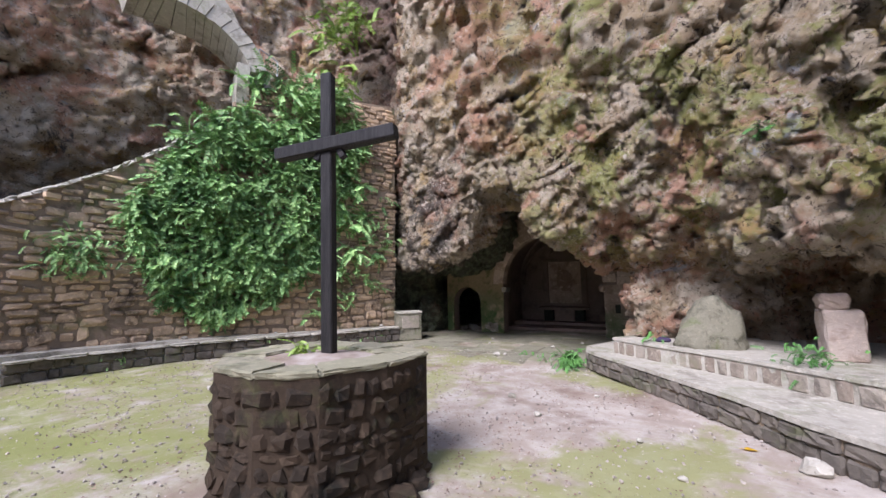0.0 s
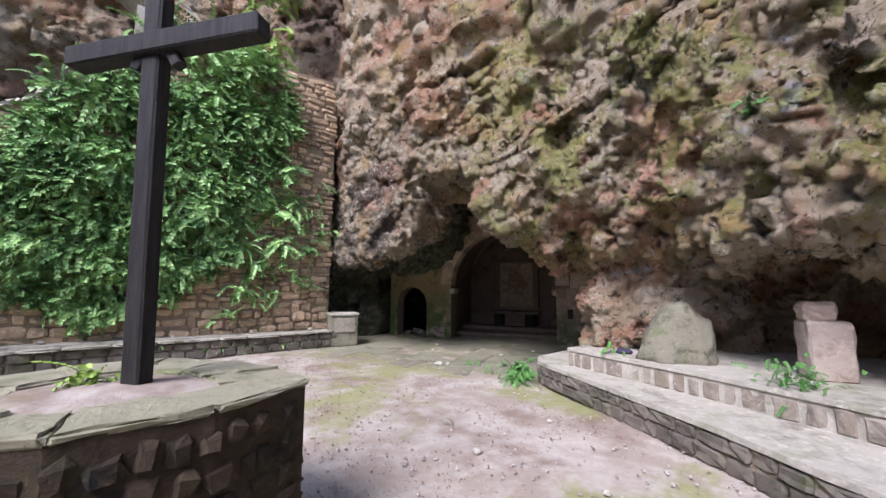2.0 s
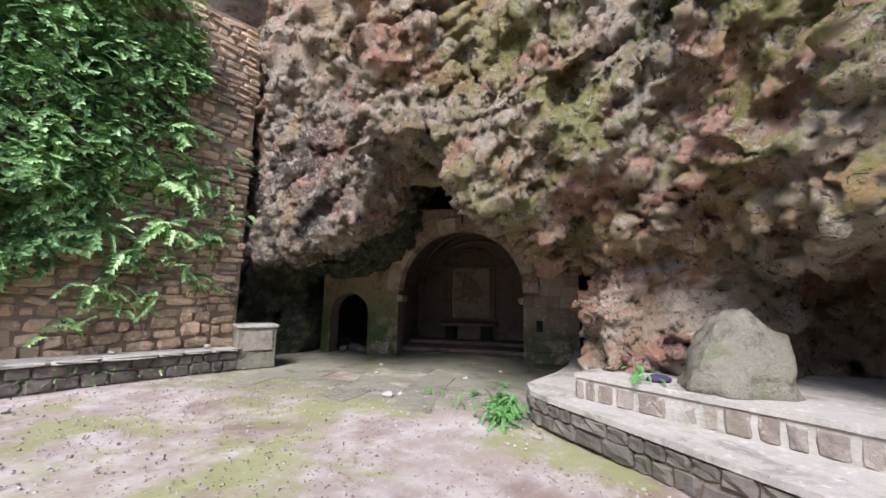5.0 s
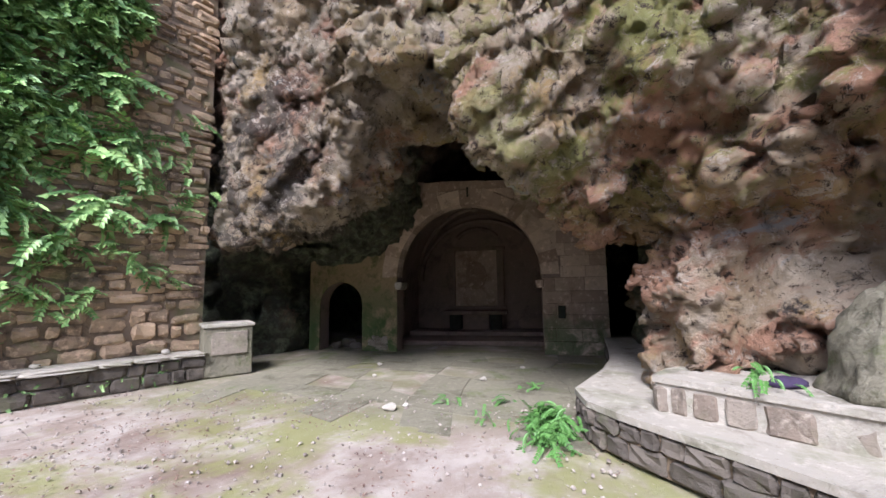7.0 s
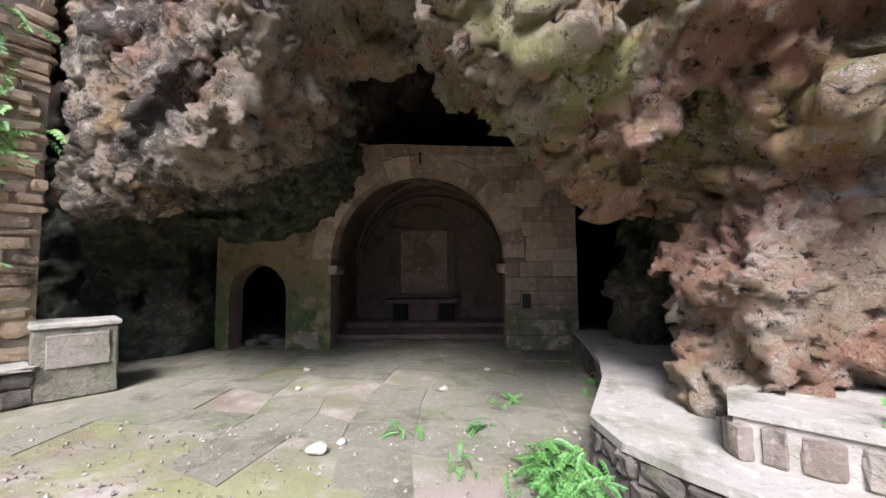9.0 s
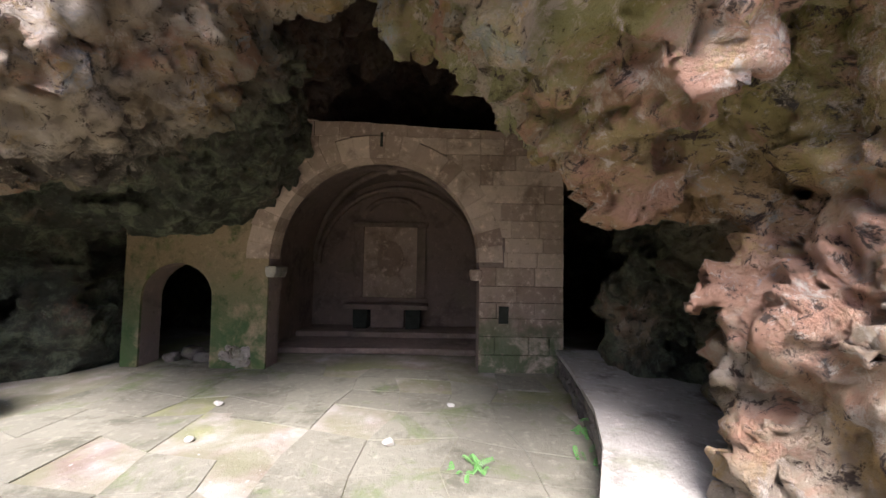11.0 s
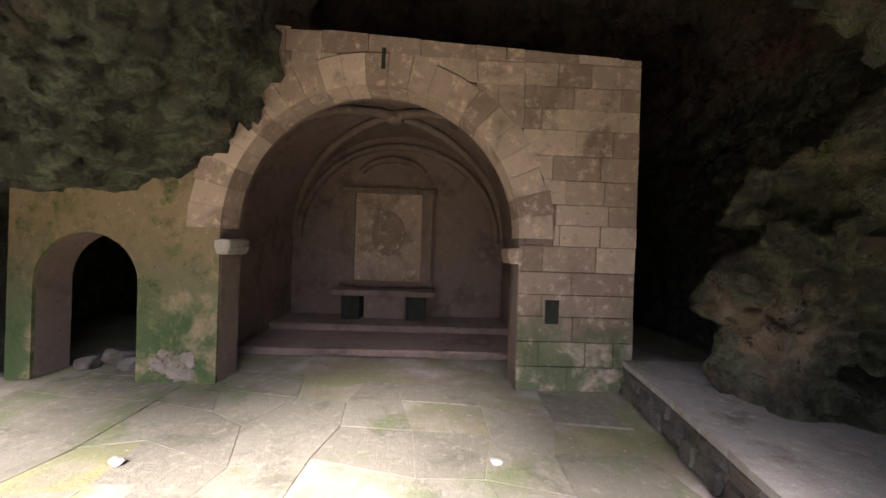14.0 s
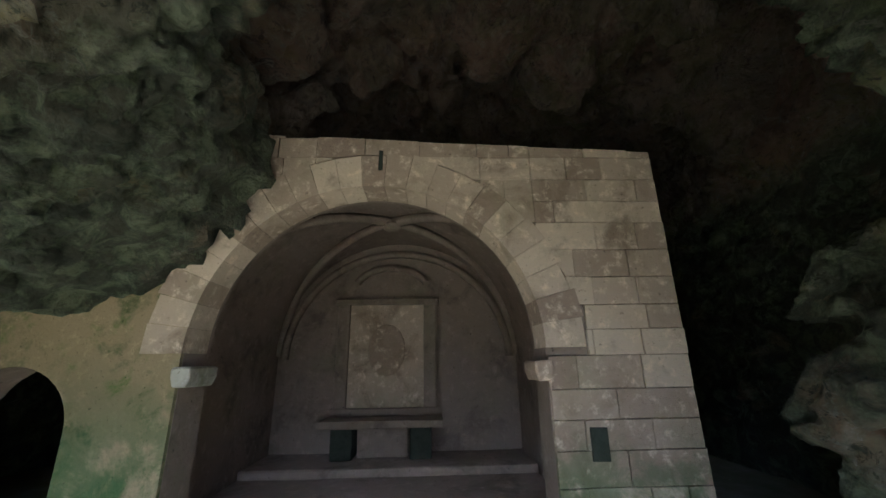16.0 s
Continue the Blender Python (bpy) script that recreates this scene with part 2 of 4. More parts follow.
def block_bm(w, d, h, rng, rough=0.02, bevel=0.015, cuts=1):
    """A hewn stone with uneven faces and worn edges, its base in z = 0."""
    bm = bmesh.new()
    bmesh.ops.create_cube(bm, size=1.0)
    for v in bm.verts:
        v.co = Vector((v.co.x * w, v.co.y * d, (v.co.z + 0.5) * h))
    if bevel:
        bmesh.ops.bevel(bm, geom=bm.edges[:], offset=bevel, segments=1, affect="EDGES")
    if cuts:
        bmesh.ops.subdivide_edges(bm, edges=[e for e in bm.edges if e.calc_length() > 0.12], cuts=cuts, use_grid_fill=True)
    for v in bm.verts:
        v.co += Vector((rng.uniform(-1, 1), rng.uniform(-1, 1), rng.uniform(-1, 1))) * rough
    return bm


def slab_poly(name, pts, z0, z1, mat, parent=None, label=""):
    """A prism on a plan polygon."""
    bm = bmesh.new()
    lo = [bm.verts.new((x, y, z0)) for x, y in pts]
    hi = [bm.verts.new((x, y, z1)) for x, y in pts]
    n = len(pts)
    bm.faces.new(hi)
    bm.faces.new(lo[::-1])
    for i in range(n):
        bm.faces.new((lo[i], lo[(i + 1) % n], hi[(i + 1) % n], hi[i]))
    bmesh.ops.recalc_face_normals(bm, faces=bm.faces[:])
    return part(name, bm, mat, parent, label)


class Line2:
    """A plan polyline with place and outward normal by arc length."""

    def __init__(self, pts):
        self.p = np.array(pts, float)
        d = np.diff(self.p, axis=0)
        self.l = np.hypot(d[:, 0], d[:, 1])
        self.s = np.r_[0, np.cumsum(self.l)]
        self.length = self.s[-1]

    def at(self, s):
        x = np.interp(s, self.s, self.p[:, 0])
        y = np.interp(s, self.s, self.p[:, 1])
        a = np.array([np.interp(s - 0.25, self.s, self.p[:, 0]), np.interp(s - 0.25, self.s, self.p[:, 1])])
        b = np.array([np.interp(s + 0.25, self.s, self.p[:, 0]), np.interp(s + 0.25, self.s, self.p[:, 1])])
        t = (b - a) / max(1e-6, np.hypot(*(b - a)))
        return x, y, t


# noise on arrays ---------------------------------------------------------
_rs = np.random.RandomState(7)
_perm = _rs.permutation(4096)
_perm = np.r_[_perm, _perm]
_val = _rs.uniform(-1, 1, 4096)


def vnoise(x, y, z):
    """Smooth value noise in -1..1."""
    xi, yi, zi = np.floor(x).astype(np.int64), np.floor(y).astype(np.int64), np.floor(z).astype(np.int64)
    fx, fy, fz = x - xi, y - yi, z - zi
    fx, fy, fz = (f * f * f * (f * (f * 6 - 15) + 10) for f in (fx, fy, fz))
    out = 0
    for i in (0, 1):
        wx = fx if i else 1 - fx
        px = _perm[(xi + i) & 4095]
        for j in (0, 1):
            wy = fy if j else 1 - fy
            py = _perm[(px + yi + j) & 4095]
            for k in (0, 1):
                wz = fz if k else 1 - fz
                out = out + wx * wy * wz * _val[_perm[(py + zi + k) & 4095]]
    return out


def ridged(x, y, z):
    return 1 - 2 * np.abs(vnoise(x, y, z))


def smoothstep(a, b, x):
    t = np.clip((x - a) / (b - a), 0, 1)
    return t * t * (3 - 2 * t)


def smax(a, b, k):
    h = np.clip(0.5 + 0.5 * (a - b) / k, 0, 1)
    return b + (a - b) * h + k * h * (1 - h)


# the cliff and the cave --------------------------------------------------
YARD = [(-7.2, 14.5), (-9.2, 16.4), (-12.6, 14.0), (-14.3, 10.4), (-15.2, 6.0), (-14.5, 0.0), (-10, -5), (-3, -6.5), (4, -5), (7.5, 0),
        (6.8, 4.5), (3.9, 8.2), (2.1, 9.8), (0.8, 10.7), (-0.4, 11.6), (-2.0, 12.3), (-3.6, 12.5), (-5.0, 13.8)]


def inside_distance(px, py, poly):
    best = np.full(px.shape, 1e9)
    ins = np.zeros(px.shape, bool)
    n = len(poly)
    for i in range(n):
        (ax, ay), (bx, by) = poly[i], poly[(i + 1) % n]
        dx, dy = bx - ax, by - ay
        u = np.clip(((px - ax) * dx + (py - ay) * dy) / (dx * dx + dy * dy), 0, 1)
        best = np.minimum(best, np.hypot(px - ax - u * dx, py - ay - u * dy))
        cross = ((ay > py) != (by > py)) & (px < (bx - ax) * (py - ay) / (by - ay + 1e-12) + ax)
        ins ^= cross
    return np.where(ins, best, -best)


ROOF_X = [-10.8, -9.9, -8.0, -6.5, -5.6, -4.9, -4.5, -4.2, -3.6, -3.0, -2.4, -1.5, -1.05, -0.8, -0.4]
ROOF_Z = [-1.0, 2.0, 2.45, 2.4, 2.65, 3.2, 3.9, 4.4, 4.55, 4.4, 3.25, 2.35, 1.9, 0.8, -1.2]


def box_air(x, y, z, c, h, r):
    qx, qy, qz = np.abs(x - c[0]) - h[0], np.abs(y - c[1]) - h[1], np.abs(z - c[2]) - h[2]
    return r - np.sqrt(np.maximum(qx, 0) ** 2 + np.maximum(qy, 0) ** 2 + np.maximum(qz, 0) ** 2) - np.minimum(np.maximum(qx, np.maximum(qy, qz)), 0)


def hollow(x, y, z, c, r):
    """Positive inside an ellipsoid."""
    return min(r) * (1 - np.sqrt(((x - c[0]) / r[0]) ** 2 + ((y - c[1]) / r[1]) ** 2 + ((z - c[2]) / r[2]) ** 2))


def air(x, y, z):
    """Positive in the open, negative in the rock."""
    d = inside_distance(x, y, YARD)
    right = smoothstep(-4.5, -2.5, x)
    rec = np.interp(z, [0, 1.4, 2.0, 2.5, 3.5, 5.0, 6.5, 8.0, 10, 14], [1.5, 1.4, 0.95, 0.6, 0.5, 0.65, 0.75, 0.6, 0.5, 1.2])
    rec += 0.35 * smoothstep(-2.2, -1.2, x) * (1 - smoothstep(0.5, 1.3, x)) * (1 - smoothstep(2.7, 4.6, z))
    rec = (rec * (1 - 0.75 * smoothstep(0.9, 1.8, x) * smoothstep(1.9, 2.6, z) * (1 - smoothstep(3.0, 5.0, z))) + 1.1 * smoothstep(0.7, 1.4, x) * (1 - smoothstep(1.7, 2.5, z))) * right
    left = np.interp(z, [0, 5.5, 7.0, 9, 11, 14], [1.6, 1.6, 0.7, 0.0, 0.2, 0.8]) * (1 - smoothstep(-10.5, -8.8, x))
    a = d + rec + left
    shear = np.where(x > -2.5, np.clip((x + 2.5) / 1.3, 0, 1), 0) * (0.47 * np.clip(y - 13.65, 0, 4.6) + 0.55 * np.clip(y - 14.5, 0, 1.5))
    xs = x - shear
    zc = np.interp(xs, ROOF_X, ROOF_Z) + 0.7 * smoothstep(14.3, 15.8, y) * smoothstep(-3.4, -2.6, xs)
    slope = (np.interp(xs + 0.2, ROOF_X, ROOF_Z) - np.interp(xs - 0.2, ROOF_X, ROOF_Z)) / 0.4
    mouth = (zc - z) / np.sqrt(1 + slope * slope)
    mouth = np.minimum(mouth, np.minimum(y - 10.5, 22.8 - y))
    box = np.maximum(box_air(x, y, z, (-1.2, 19.9, 1.0), (2.9, 2.9, 5.0), 0.6), box_air(x, y, z, (-2.4, 16.75, 1.0), (1.5, 0.95, 4.6), 0.4))
    room_ = np.minimum(np.minimum(2.75 - np.abs(x + 3.6), 2.3 - np.abs(y - 20.7)), 4.6 - z)
    nook = 1.25 * (1 - np.sqrt(((x - 3.45) / 2.6) ** 2 + ((y - 11.7) / 2.5) ** 2 + ((z - 0.9) / 1.4) ** 2))
    a = smax(a, mouth, 0.25)
    a = smax(a, box, 0.3)
    a = smax(a, nook, 0.25)
    a = np.maximum(a, room_)
    a = smax(a, hollow(x, y, z, (-2.8, 16.3, 4.2), (1.05, 1.9, 1.7)), 0.2)
    # the bay behind the foot, the clear space round the boulder
    a = smax(a, hollow(x, y, z, (0.2, 15.2, 0.8), (1.2, 1.1, 1.9)), 0.2)
    a = smax(a, hollow(x, y, z, (-0.6, 14.6, 1.2), (1.0, 0.95, 1.15)), 0.15)
    a = smax(a, hollow(x, y, z, (0.75, 11.65, 1.3), (0.95, 0.8, 1.0)), 0.1)
    # the foot of the rock beside the mouth, its apron, the lobes inside
    for c, r in (((-0.03, 13.38, 1.5), (1.05, 1.0, 1.15)), ((0.95, 13.4, 1.55), (1.0, 0.95, 1.0)),
                 ((1.05, 17.0, 1.3), (1.05, 0.9, 1.7)), ((1.0, 16.1, 2.3), (0.9, 0.8, 0.9)), ((1.3, 15.9, 0.9), (0.8, 0.8, 0.9))):
        a = -smax(-a, hollow(x, y, z, c, r), 0.15)
    back = np.sqrt(((x + 9.65) / 1.4) ** 2 + ((y - 18.6) / 1.7) ** 2 + ((z - 0.9) / 2.4) ** 2) - 1
    a = -smax(-a, -back, 0.3)
    return a


def ledge(u):
    """A slow rise and a quick fall, between -0.5 and 0.5."""
    f = u - np.floor(u)
    return np.where(f < 0.86, f / 0.86, (1 - f) / 0.14) - 0.5


def facets(p, size):
    """Tilted facets on random cells, like broken stone."""
    q = p / size
    base = np.floor(q).astype(np.int64)
    best = np.full(len(p), 1e9)
    out = np.zeros(len(p))
    for i, j, k in itertools.product((-1, 0, 1), repeat=3):
        c = base + np.array((i, j, k))
        h = _perm[(_perm[(_perm[c[:, 0] & 4095] + c[:, 1]) & 4095] + c[:, 2]) & 4095]
        jit = np.stack([_val[h], _val[_perm[h]], _val[_perm[h + 1]]], 1)
        d = q - (c + 0.5 + 0.42 * jit)
        dist = (d * d).sum(1)
        tilt = np.stack([_val[_perm[h + 2]], _val[_perm[h + 3]], _val[_perm[h + 4]]], 1)
        hit = dist < best
        best = np.where(hit, dist, best)
        out = np.where(hit, (d * tilt).sum(1) + 0.35 * _val[_perm[h + 5]], out)
    return out


def rough_air(x, y, z):
    a = air(x, y, z)
    near = np.abs(a) < 1.3
    X, Y, Z = x[near], y[near], z[near]
    wx = X + 0.35 * vnoise(X * 0.9 + 9, Y * 0.9, Z * 0.9)
    wz = Z + 0.35 * vnoise(X * 0.9, Y * 0.9 + 5, Z * 0.9)
    n = 0.38 * vnoise(wx * 0.55 + 3, Y * 0.55, wz * 0.5) + 0.20 * vnoise(wx * 1.2, Y * 1.2 + 2, wz * 1.0)
    # tilted ledges with sharp undersides, in two sizes
    beds = wz * 0.86 - wx * 0.42 + Y * 0.22 + 0.45 * vnoise(X * 0.6, Y * 0.6 + 4, Z * 0.6)
    n += 0.34 * ledge(beds * 1.05) * np.clip(0.45 + 1.1 * vnoise(X * 0.7 + 40, Y * 0.7, Z * 0.7), 0.1, 1)
    beds = wz * 0.8 - wx * 0.25 - Y * 0.35 + 0.22 * vnoise(X * 1.5, Y * 1.5, Z * 1.5 + 6)
    n += 0.17 * ledge(beds * 2.9) * np.clip(0.5 + 1.2 * vnoise(X * 1.1, Y * 1.1 + 50, Z * 1.1), 0.1, 1)
    n -= 0.15 * (ridged(wx * 2.4, Y * 2.4 + 8, wz * 2.0) - 0.5)
    n += 0.75 * np.clip(vnoise(wx * 2.7 + 11, Y * 2.7, wz * 2.2) - 0.34, 0, 1)
    n += 1.7 * np.clip(vnoise(wx * 1.25 + 31, Y * 1.25, wz * 1.05) - 0.38, 0, 1)
    # hanging stone teeth under the cave roof
    n -= 1.3 * np.clip(vnoise(X * 1.9 + 7, Y * 1.9, Z * 0.35) - 0.12, 0, 1) * smoothstep(16.2, 17.2, Y) * smoothstep(4.8, 5.3, Z)
    out = a.copy()
    calm = np.clip((Z + 0.1) / 0.9, 0.25, 1.0)
    calm = calm * (1 - 0.4 * smoothstep(13.0, 14.2, Y) * (1 - smoothstep(5.0, 6.5, Z)))
    out[near] += n * calm
    return out


def surface_net(fn, lo, hi, step):
    """Closed quads on the zero surface of fn, one vertex in each crossed cell."""
    ax = [np.arange(lo[i], hi[i] + step, step) for i in range(3)]
    shape = tuple(len(a) for a in ax)
    vol = np.empty(shape)
    for i0 in range(0, shape[0], 24):
        gx, gy, gz = np.meshgrid(ax[0][i0:i0 + 24], ax[1], ax[2], indexing="ij")
        vol[i0:i0 + 24] = fn(gx.ravel(), gy.ravel(), gz.ravel()).reshape(gx.shape)
    sgn = vol > 0
    cell = tuple(n - 1 for n in shape)
    acc = np.zeros(cell + (3,))
    cnt = np.zeros(cell)
    for axis in range(3):
        for u in (0, 1):
            for v in (0, 1):
                o = [0, 0, 0]
                others = [k for k in range(3) if k != axis]
                o[others[0]], o[others[1]] = u, v
                sl0 = tuple(slice(o[k], o[k] + cell[k]) for k in range(3))
                o1 = list(o)
                o1[axis] = 1
                sl1 = tuple(slice(o1[k], o1[k] + cell[k]) for k in range(3))
                f0, f1 = vol[sl0], vol[sl1]
                hit = sgn[sl0] != sgn[sl1]
                t = np.where(hit, f0 / np.where(hit, f0 - f1, 1), 0)
                for k in range(3):
                    acc[..., k] += np.where(hit, (t if k == axis else o[k]), 0)
                cnt += hit
    act = cnt > 0
    ids = np.full(cell, -1, np.int64)
    ids[act] = np.arange(act.sum())
    idx = np.argwhere(act)
    verts = np.array(lo) + (idx + acc[act] / cnt[act][:, None]) * step
    quads = []
    for axis in range(3):
        b, c = [k for k in range(3) if k != axis]
        sl0 = [slice(1, cell[k]) for k in range(3)]
        sl0[axis] = slice(0, cell[axis])
        sl1 = list(sl0)
        sl1[axis] = slice(1, cell[axis] + 1)
        s0, s1 = sgn[tuple(sl0)], sgn[tuple(sl1)]
        e = np.argwhere(s0 != s1)
        flip = s0[tuple(e.T)]
        e = e + np.array([0 if k == axis else 1 for k in range(3)])
        def cid(db, dc):
            q = e.copy()
            q[:, b] -= db
            q[:, c] -= dc
            return ids[tuple(q.T)]
        q = np.stack([cid(1, 1), cid(0, 1), cid(0, 0), cid(1, 0)], 1)
        if axis == 1:
            flip = ~flip
        q[flip] = q[flip][:, ::-1]
        quads.append(q)
    return verts, np.concatenate(quads)


def big_mesh(name, verts, quads, smooth=True):
    me = bpy.data.meshes.new(name)
    me.vertices.add(len(verts))
    me.vertices.foreach_set("co", np.asarray(verts, np.float32).ravel())
    me.loops.add(len(quads) * 4)
    me.loops.foreach_set("vertex_index", np.asarray(quads, np.int32).ravel())
    me.polygons.add(len(quads))
    me.polygons.foreach_set("loop_start", np.arange(0, len(quads) * 4, 4, dtype=np.int32))
    me.polygons.foreach_set("use_smooth", np.full(len(quads), smooth))
    me.update(calc_edges=True)
    return me


NEAR = ((-8.8, 8.1, -0.4), (3.5, 17.4, 6.9))
verts, quads = surface_net(rough_air, (-18.4, -8.6, -0.5), (9.0, 24.8, 16.4), STEP)
# the unseen cliff behind the camera is added, cut at 7 m to block low skylight
low = ((verts[:, 1] < 4.0) | ((verts[:, 0] > 3.2) & (verts[:, 1] < 8.2))) & (verts[:, 2] > 7.0)
deep = np.ones(len(verts), bool)
for k in range(3):
    deep &= (verts[:, k] > NEAR[0][k] + 0.14) & (verts[:, k] < NEAR[1][k] - 0.14)
quads = quads[~low[quads].any(1) & ~deep[quads].all(1)]
vf, qf = surface_net(rough_air, NEAR[0], NEAR[1], STEP * 0.45)
quads = np.concatenate([quads, qf + len(verts)])
verts = np.concatenate([verts, vf])
cliff_mesh = big_mesh("cliff", verts, quads)
nrm = np.empty(len(verts) * 3, np.float32)
cliff_mesh.vertices.foreach_get("normal", nrm)
nrm = nrm.reshape(-1, 3)
vx, vy, vz = verts.T
wob = 0.12 * vnoise(vx * 2.1, vy * 2.1, vz * 2.1 + 7)
warped = verts + 0.10 * np.stack([vnoise(vx * 2.6 + 5, vy * 2.6, vz * 2.6), vnoise(vx * 2.6, vy * 2.6 + 9, vz * 2.6), vnoise(vx * 2.6, vy * 2.6, vz * 2.6 + 1)], 1)
fine = 0.15 * facets(warped, 0.62) + 0.05 * ridged((vx + wob) * 4.3, (vy - wob) * 4.3, vz * 3.6)
fine -= 0.12 * np.clip(vnoise(vx * 6.2, vy * 6.2, vz * 5.4 + 9) - 0.22, 0, 1)
tiny = 0.11 * facets(warped + 3.3, 0.21) + 0.04 * ridged(vx * 13 + 5, (vy + wob) * 13, vz * 11)
tiny[:len(verts) - len(vf)] = 0
rim = np.min([np.minimum(verts[:, k] - NEAR[0][k], NEAR[1][k] - verts[:, k]) for k in range(3)], axis=0)
tiny *= np.clip((rim - 0.1) / 0.6, 0, 1)
verts = verts + nrm * (fine + tiny)[:, None] * np.clip(vz + 0.4, 0.2, 1)[:, None]
cliff_mesh.vertices.foreach_set("co", verts.astype(np.float32).ravel())
cliff_mesh.update()
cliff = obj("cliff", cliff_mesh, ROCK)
tagged(cliff, "pitted ochre and grey limestone cliff with a cave mouth", "cliff", kind="structure")

# ground ------------------------------------------------------------------
gx = np.r_[-400, -60, np.arange(-18, 10.01, 0.15), 60, 400]
gy = np.r_[-400, -60, np.arange(-8, 26.01, 0.15), 60, 400]
GX, GY = np.meshgrid(gx, gy, indexing="ij")
GZ = 0.025 * vnoise(GX * 0.8, GY * 0.8, GX * 0) + 0.012 * vnoise(GX * 2.6, GY * 2.6, GX * 0 + 3) - 0.015
GZ = np.where(GY > 13.2, GZ * 0.3 - 0.008, GZ)
n0, n1 = GX.shape
gi = np.arange(n0 * n1).reshape(n0, n1)
gq = np.stack([gi[:-1, :-1], gi[1:, :-1], gi[1:, 1:], gi[:-1, 1:]], -1).reshape(-1, 4)
ground = obj("ground", big_mesh("ground", np.stack([GX.ravel(), GY.ravel(), GZ.ravel()], 1), gq), EARTH)
tagged(ground, "trodden earth yard with moss patches and gravel", "ground", kind="structure")

# terraces beside the cave mouth -----------------------------------------
KERB = [(-0.25, 18.3), (-0.40, 17.2), (-0.55, 16.3), (-0.70, 15.5), (-0.95, 14.7), (-1.22, 14.1), (-1.47, 13.55), (-1.42, 13.1), (-1.2, 12.75), (-0.5, 11.9), (0.25, 10.95), (0.8, 10.25), (1.35, 9.4), (1.85, 8.8), (2.9, 7.6)]
STEP2 = [(-0.6, 13.2), (-0.84, 12.87), (-0.38, 12.5), (0.1, 12.1), (0.95, 11.4), (1.4, 10.95), (1.95, 10.4), (2.8, 9.5), (3.8, 8.4)]


def inset(line, k):
    l = Line2(line)
    out = []
    for s in l.s:
        x, y, t = l.at(s)
        out.append((x + t[1] * -k, y + t[0] * k))
    return out


rng = random.Random(11)
terrace = holder("terrace_low", (0, 12, 0), "low terrace of dark fieldstones with pale rendered top", "terrace", kind="structure")
rel(slab_poly("terrace_core", inset(KERB, -0.035) + [(7, 7.6), (7, 18.3)], 0.0, 0.36, MORTAR), terrace)
rel(slab_poly("terrace_top", inset(KERB, -0.085) + [(7, 7.6), (7, 18.3)], 0.36, 0.425, PALE), terrace)
terrace2 = holder("terrace_high", (1, 12, 0), "upper terrace step of mortared stones", "terrace", kind="structure")
rel(slab_poly("terrace_core", inset(STEP2, -0.045) + [(8, 8.4), (8, 14.0), (0.5, 13.8)], 0.3, 0.69, PALE), terrace2)
rel(slab_poly("terrace_top", inset(STEP2, -0.075) + [(8, 8.4), (8, 14.0), (0.5, 13.8)], 0.69, 0.745, PALE), terrace2)


def stone_meshes(name, n, w, d, h, mat, rough, bevel):
    out = []
    for i in range(n):
        bm = block_bm(w, d, h, rng, rough, bevel, 1)
        me = bpy.data.meshes.new(name)
        bm.to_mesh(me)
        bm.free()
        me.materials.append(mat)
        out.append(me)
    return out


def course(line, z, h, mat, meshes, parent, size, wlo, whi, gap=0.02, s0=0.0, s1=None, depth=0.16):
    """A row of stones along a plan line, each an object on a shared mesh."""
    l = Line2(line)
    s = s0
    s1 = l.length if s1 is None else s1
    while s < s1 - 0.05:
        wd = min(rng.uniform(wlo, whi), s1 - s)
        x, y, t = l.at(s + wd / 2)
        ob = new("stone", rng.choice(meshes))
        hh = h * rng.uniform(0.86, 1.0)
        ang = math.atan2(t[1], t[0]) + rng.uniform(-0.05, 0.05)
        m = Matrix.Translation((x, y, z)) @ Matrix.Rotation(ang, 4, "Z") @ Matrix.Diagonal(((wd - gap) / size[0], depth / size[1] * rng.uniform(0.8, 1.25), hh / size[2], 1))
        ob.parent = parent
        ob.matrix_parent_inverse = Matrix.Translation(-Vector(parent.location))
        ob.matrix_basis = m
        s += wd


KS = stone_meshes("kerb_stone", 8, 0.3, 0.16, 0.2, BASALT, 0.016, 0.03)
course(KERB, 0.0, 0.20, BASALT, KS, terrace, (0.3, 0.16, 0.2), 0.18, 0.42)
course(KERB, 0.19, 0.17, BASALT, KS, terrace, (0.3, 0.16, 0.2), 0.16, 0.40)
SS = stone_meshes("step_stone", 8, 0.3, 0.16, 0.3, STEPST, 0.012, 0.03)
course(STEP2, 0.42, 0.275, RUBBLE, SS, terrace2, (0.3, 0.16, 0.3), 0.16, 0.36, gap=0.045, depth=0.115)

# retaining wall ----------------------------------------------------------
WALL = [(-8.5, 15.3), (-9.3, 13.8), (-10.1, 12.3), (-11.0, 10.8), (-11.8, 9.1), (-12.2, 7.2), (-12.2, 5.0), (-12.0, 2.0), (-11.5, -1.0)]
WTOP_S = [0, 1.3, 3.0, 4.5, 5.25, 5.45, 6.5, 7.0, 8.1, 9.1, 10.0, 12.0, 14.5, 18]
WTOP_Z = [8.8, 8.7, 8.55, 8.3, 8.2, 6.8, 6.35, 5.9, 5.0, 4.35, 3.8, 3.1, 2.6, 2.4]
wl = Line2(WALL)
wall = holder("wall_retaining", (-10.5, 11, 0), "tall curved retaining wall of rough coursed stone", "wall", kind="structure")


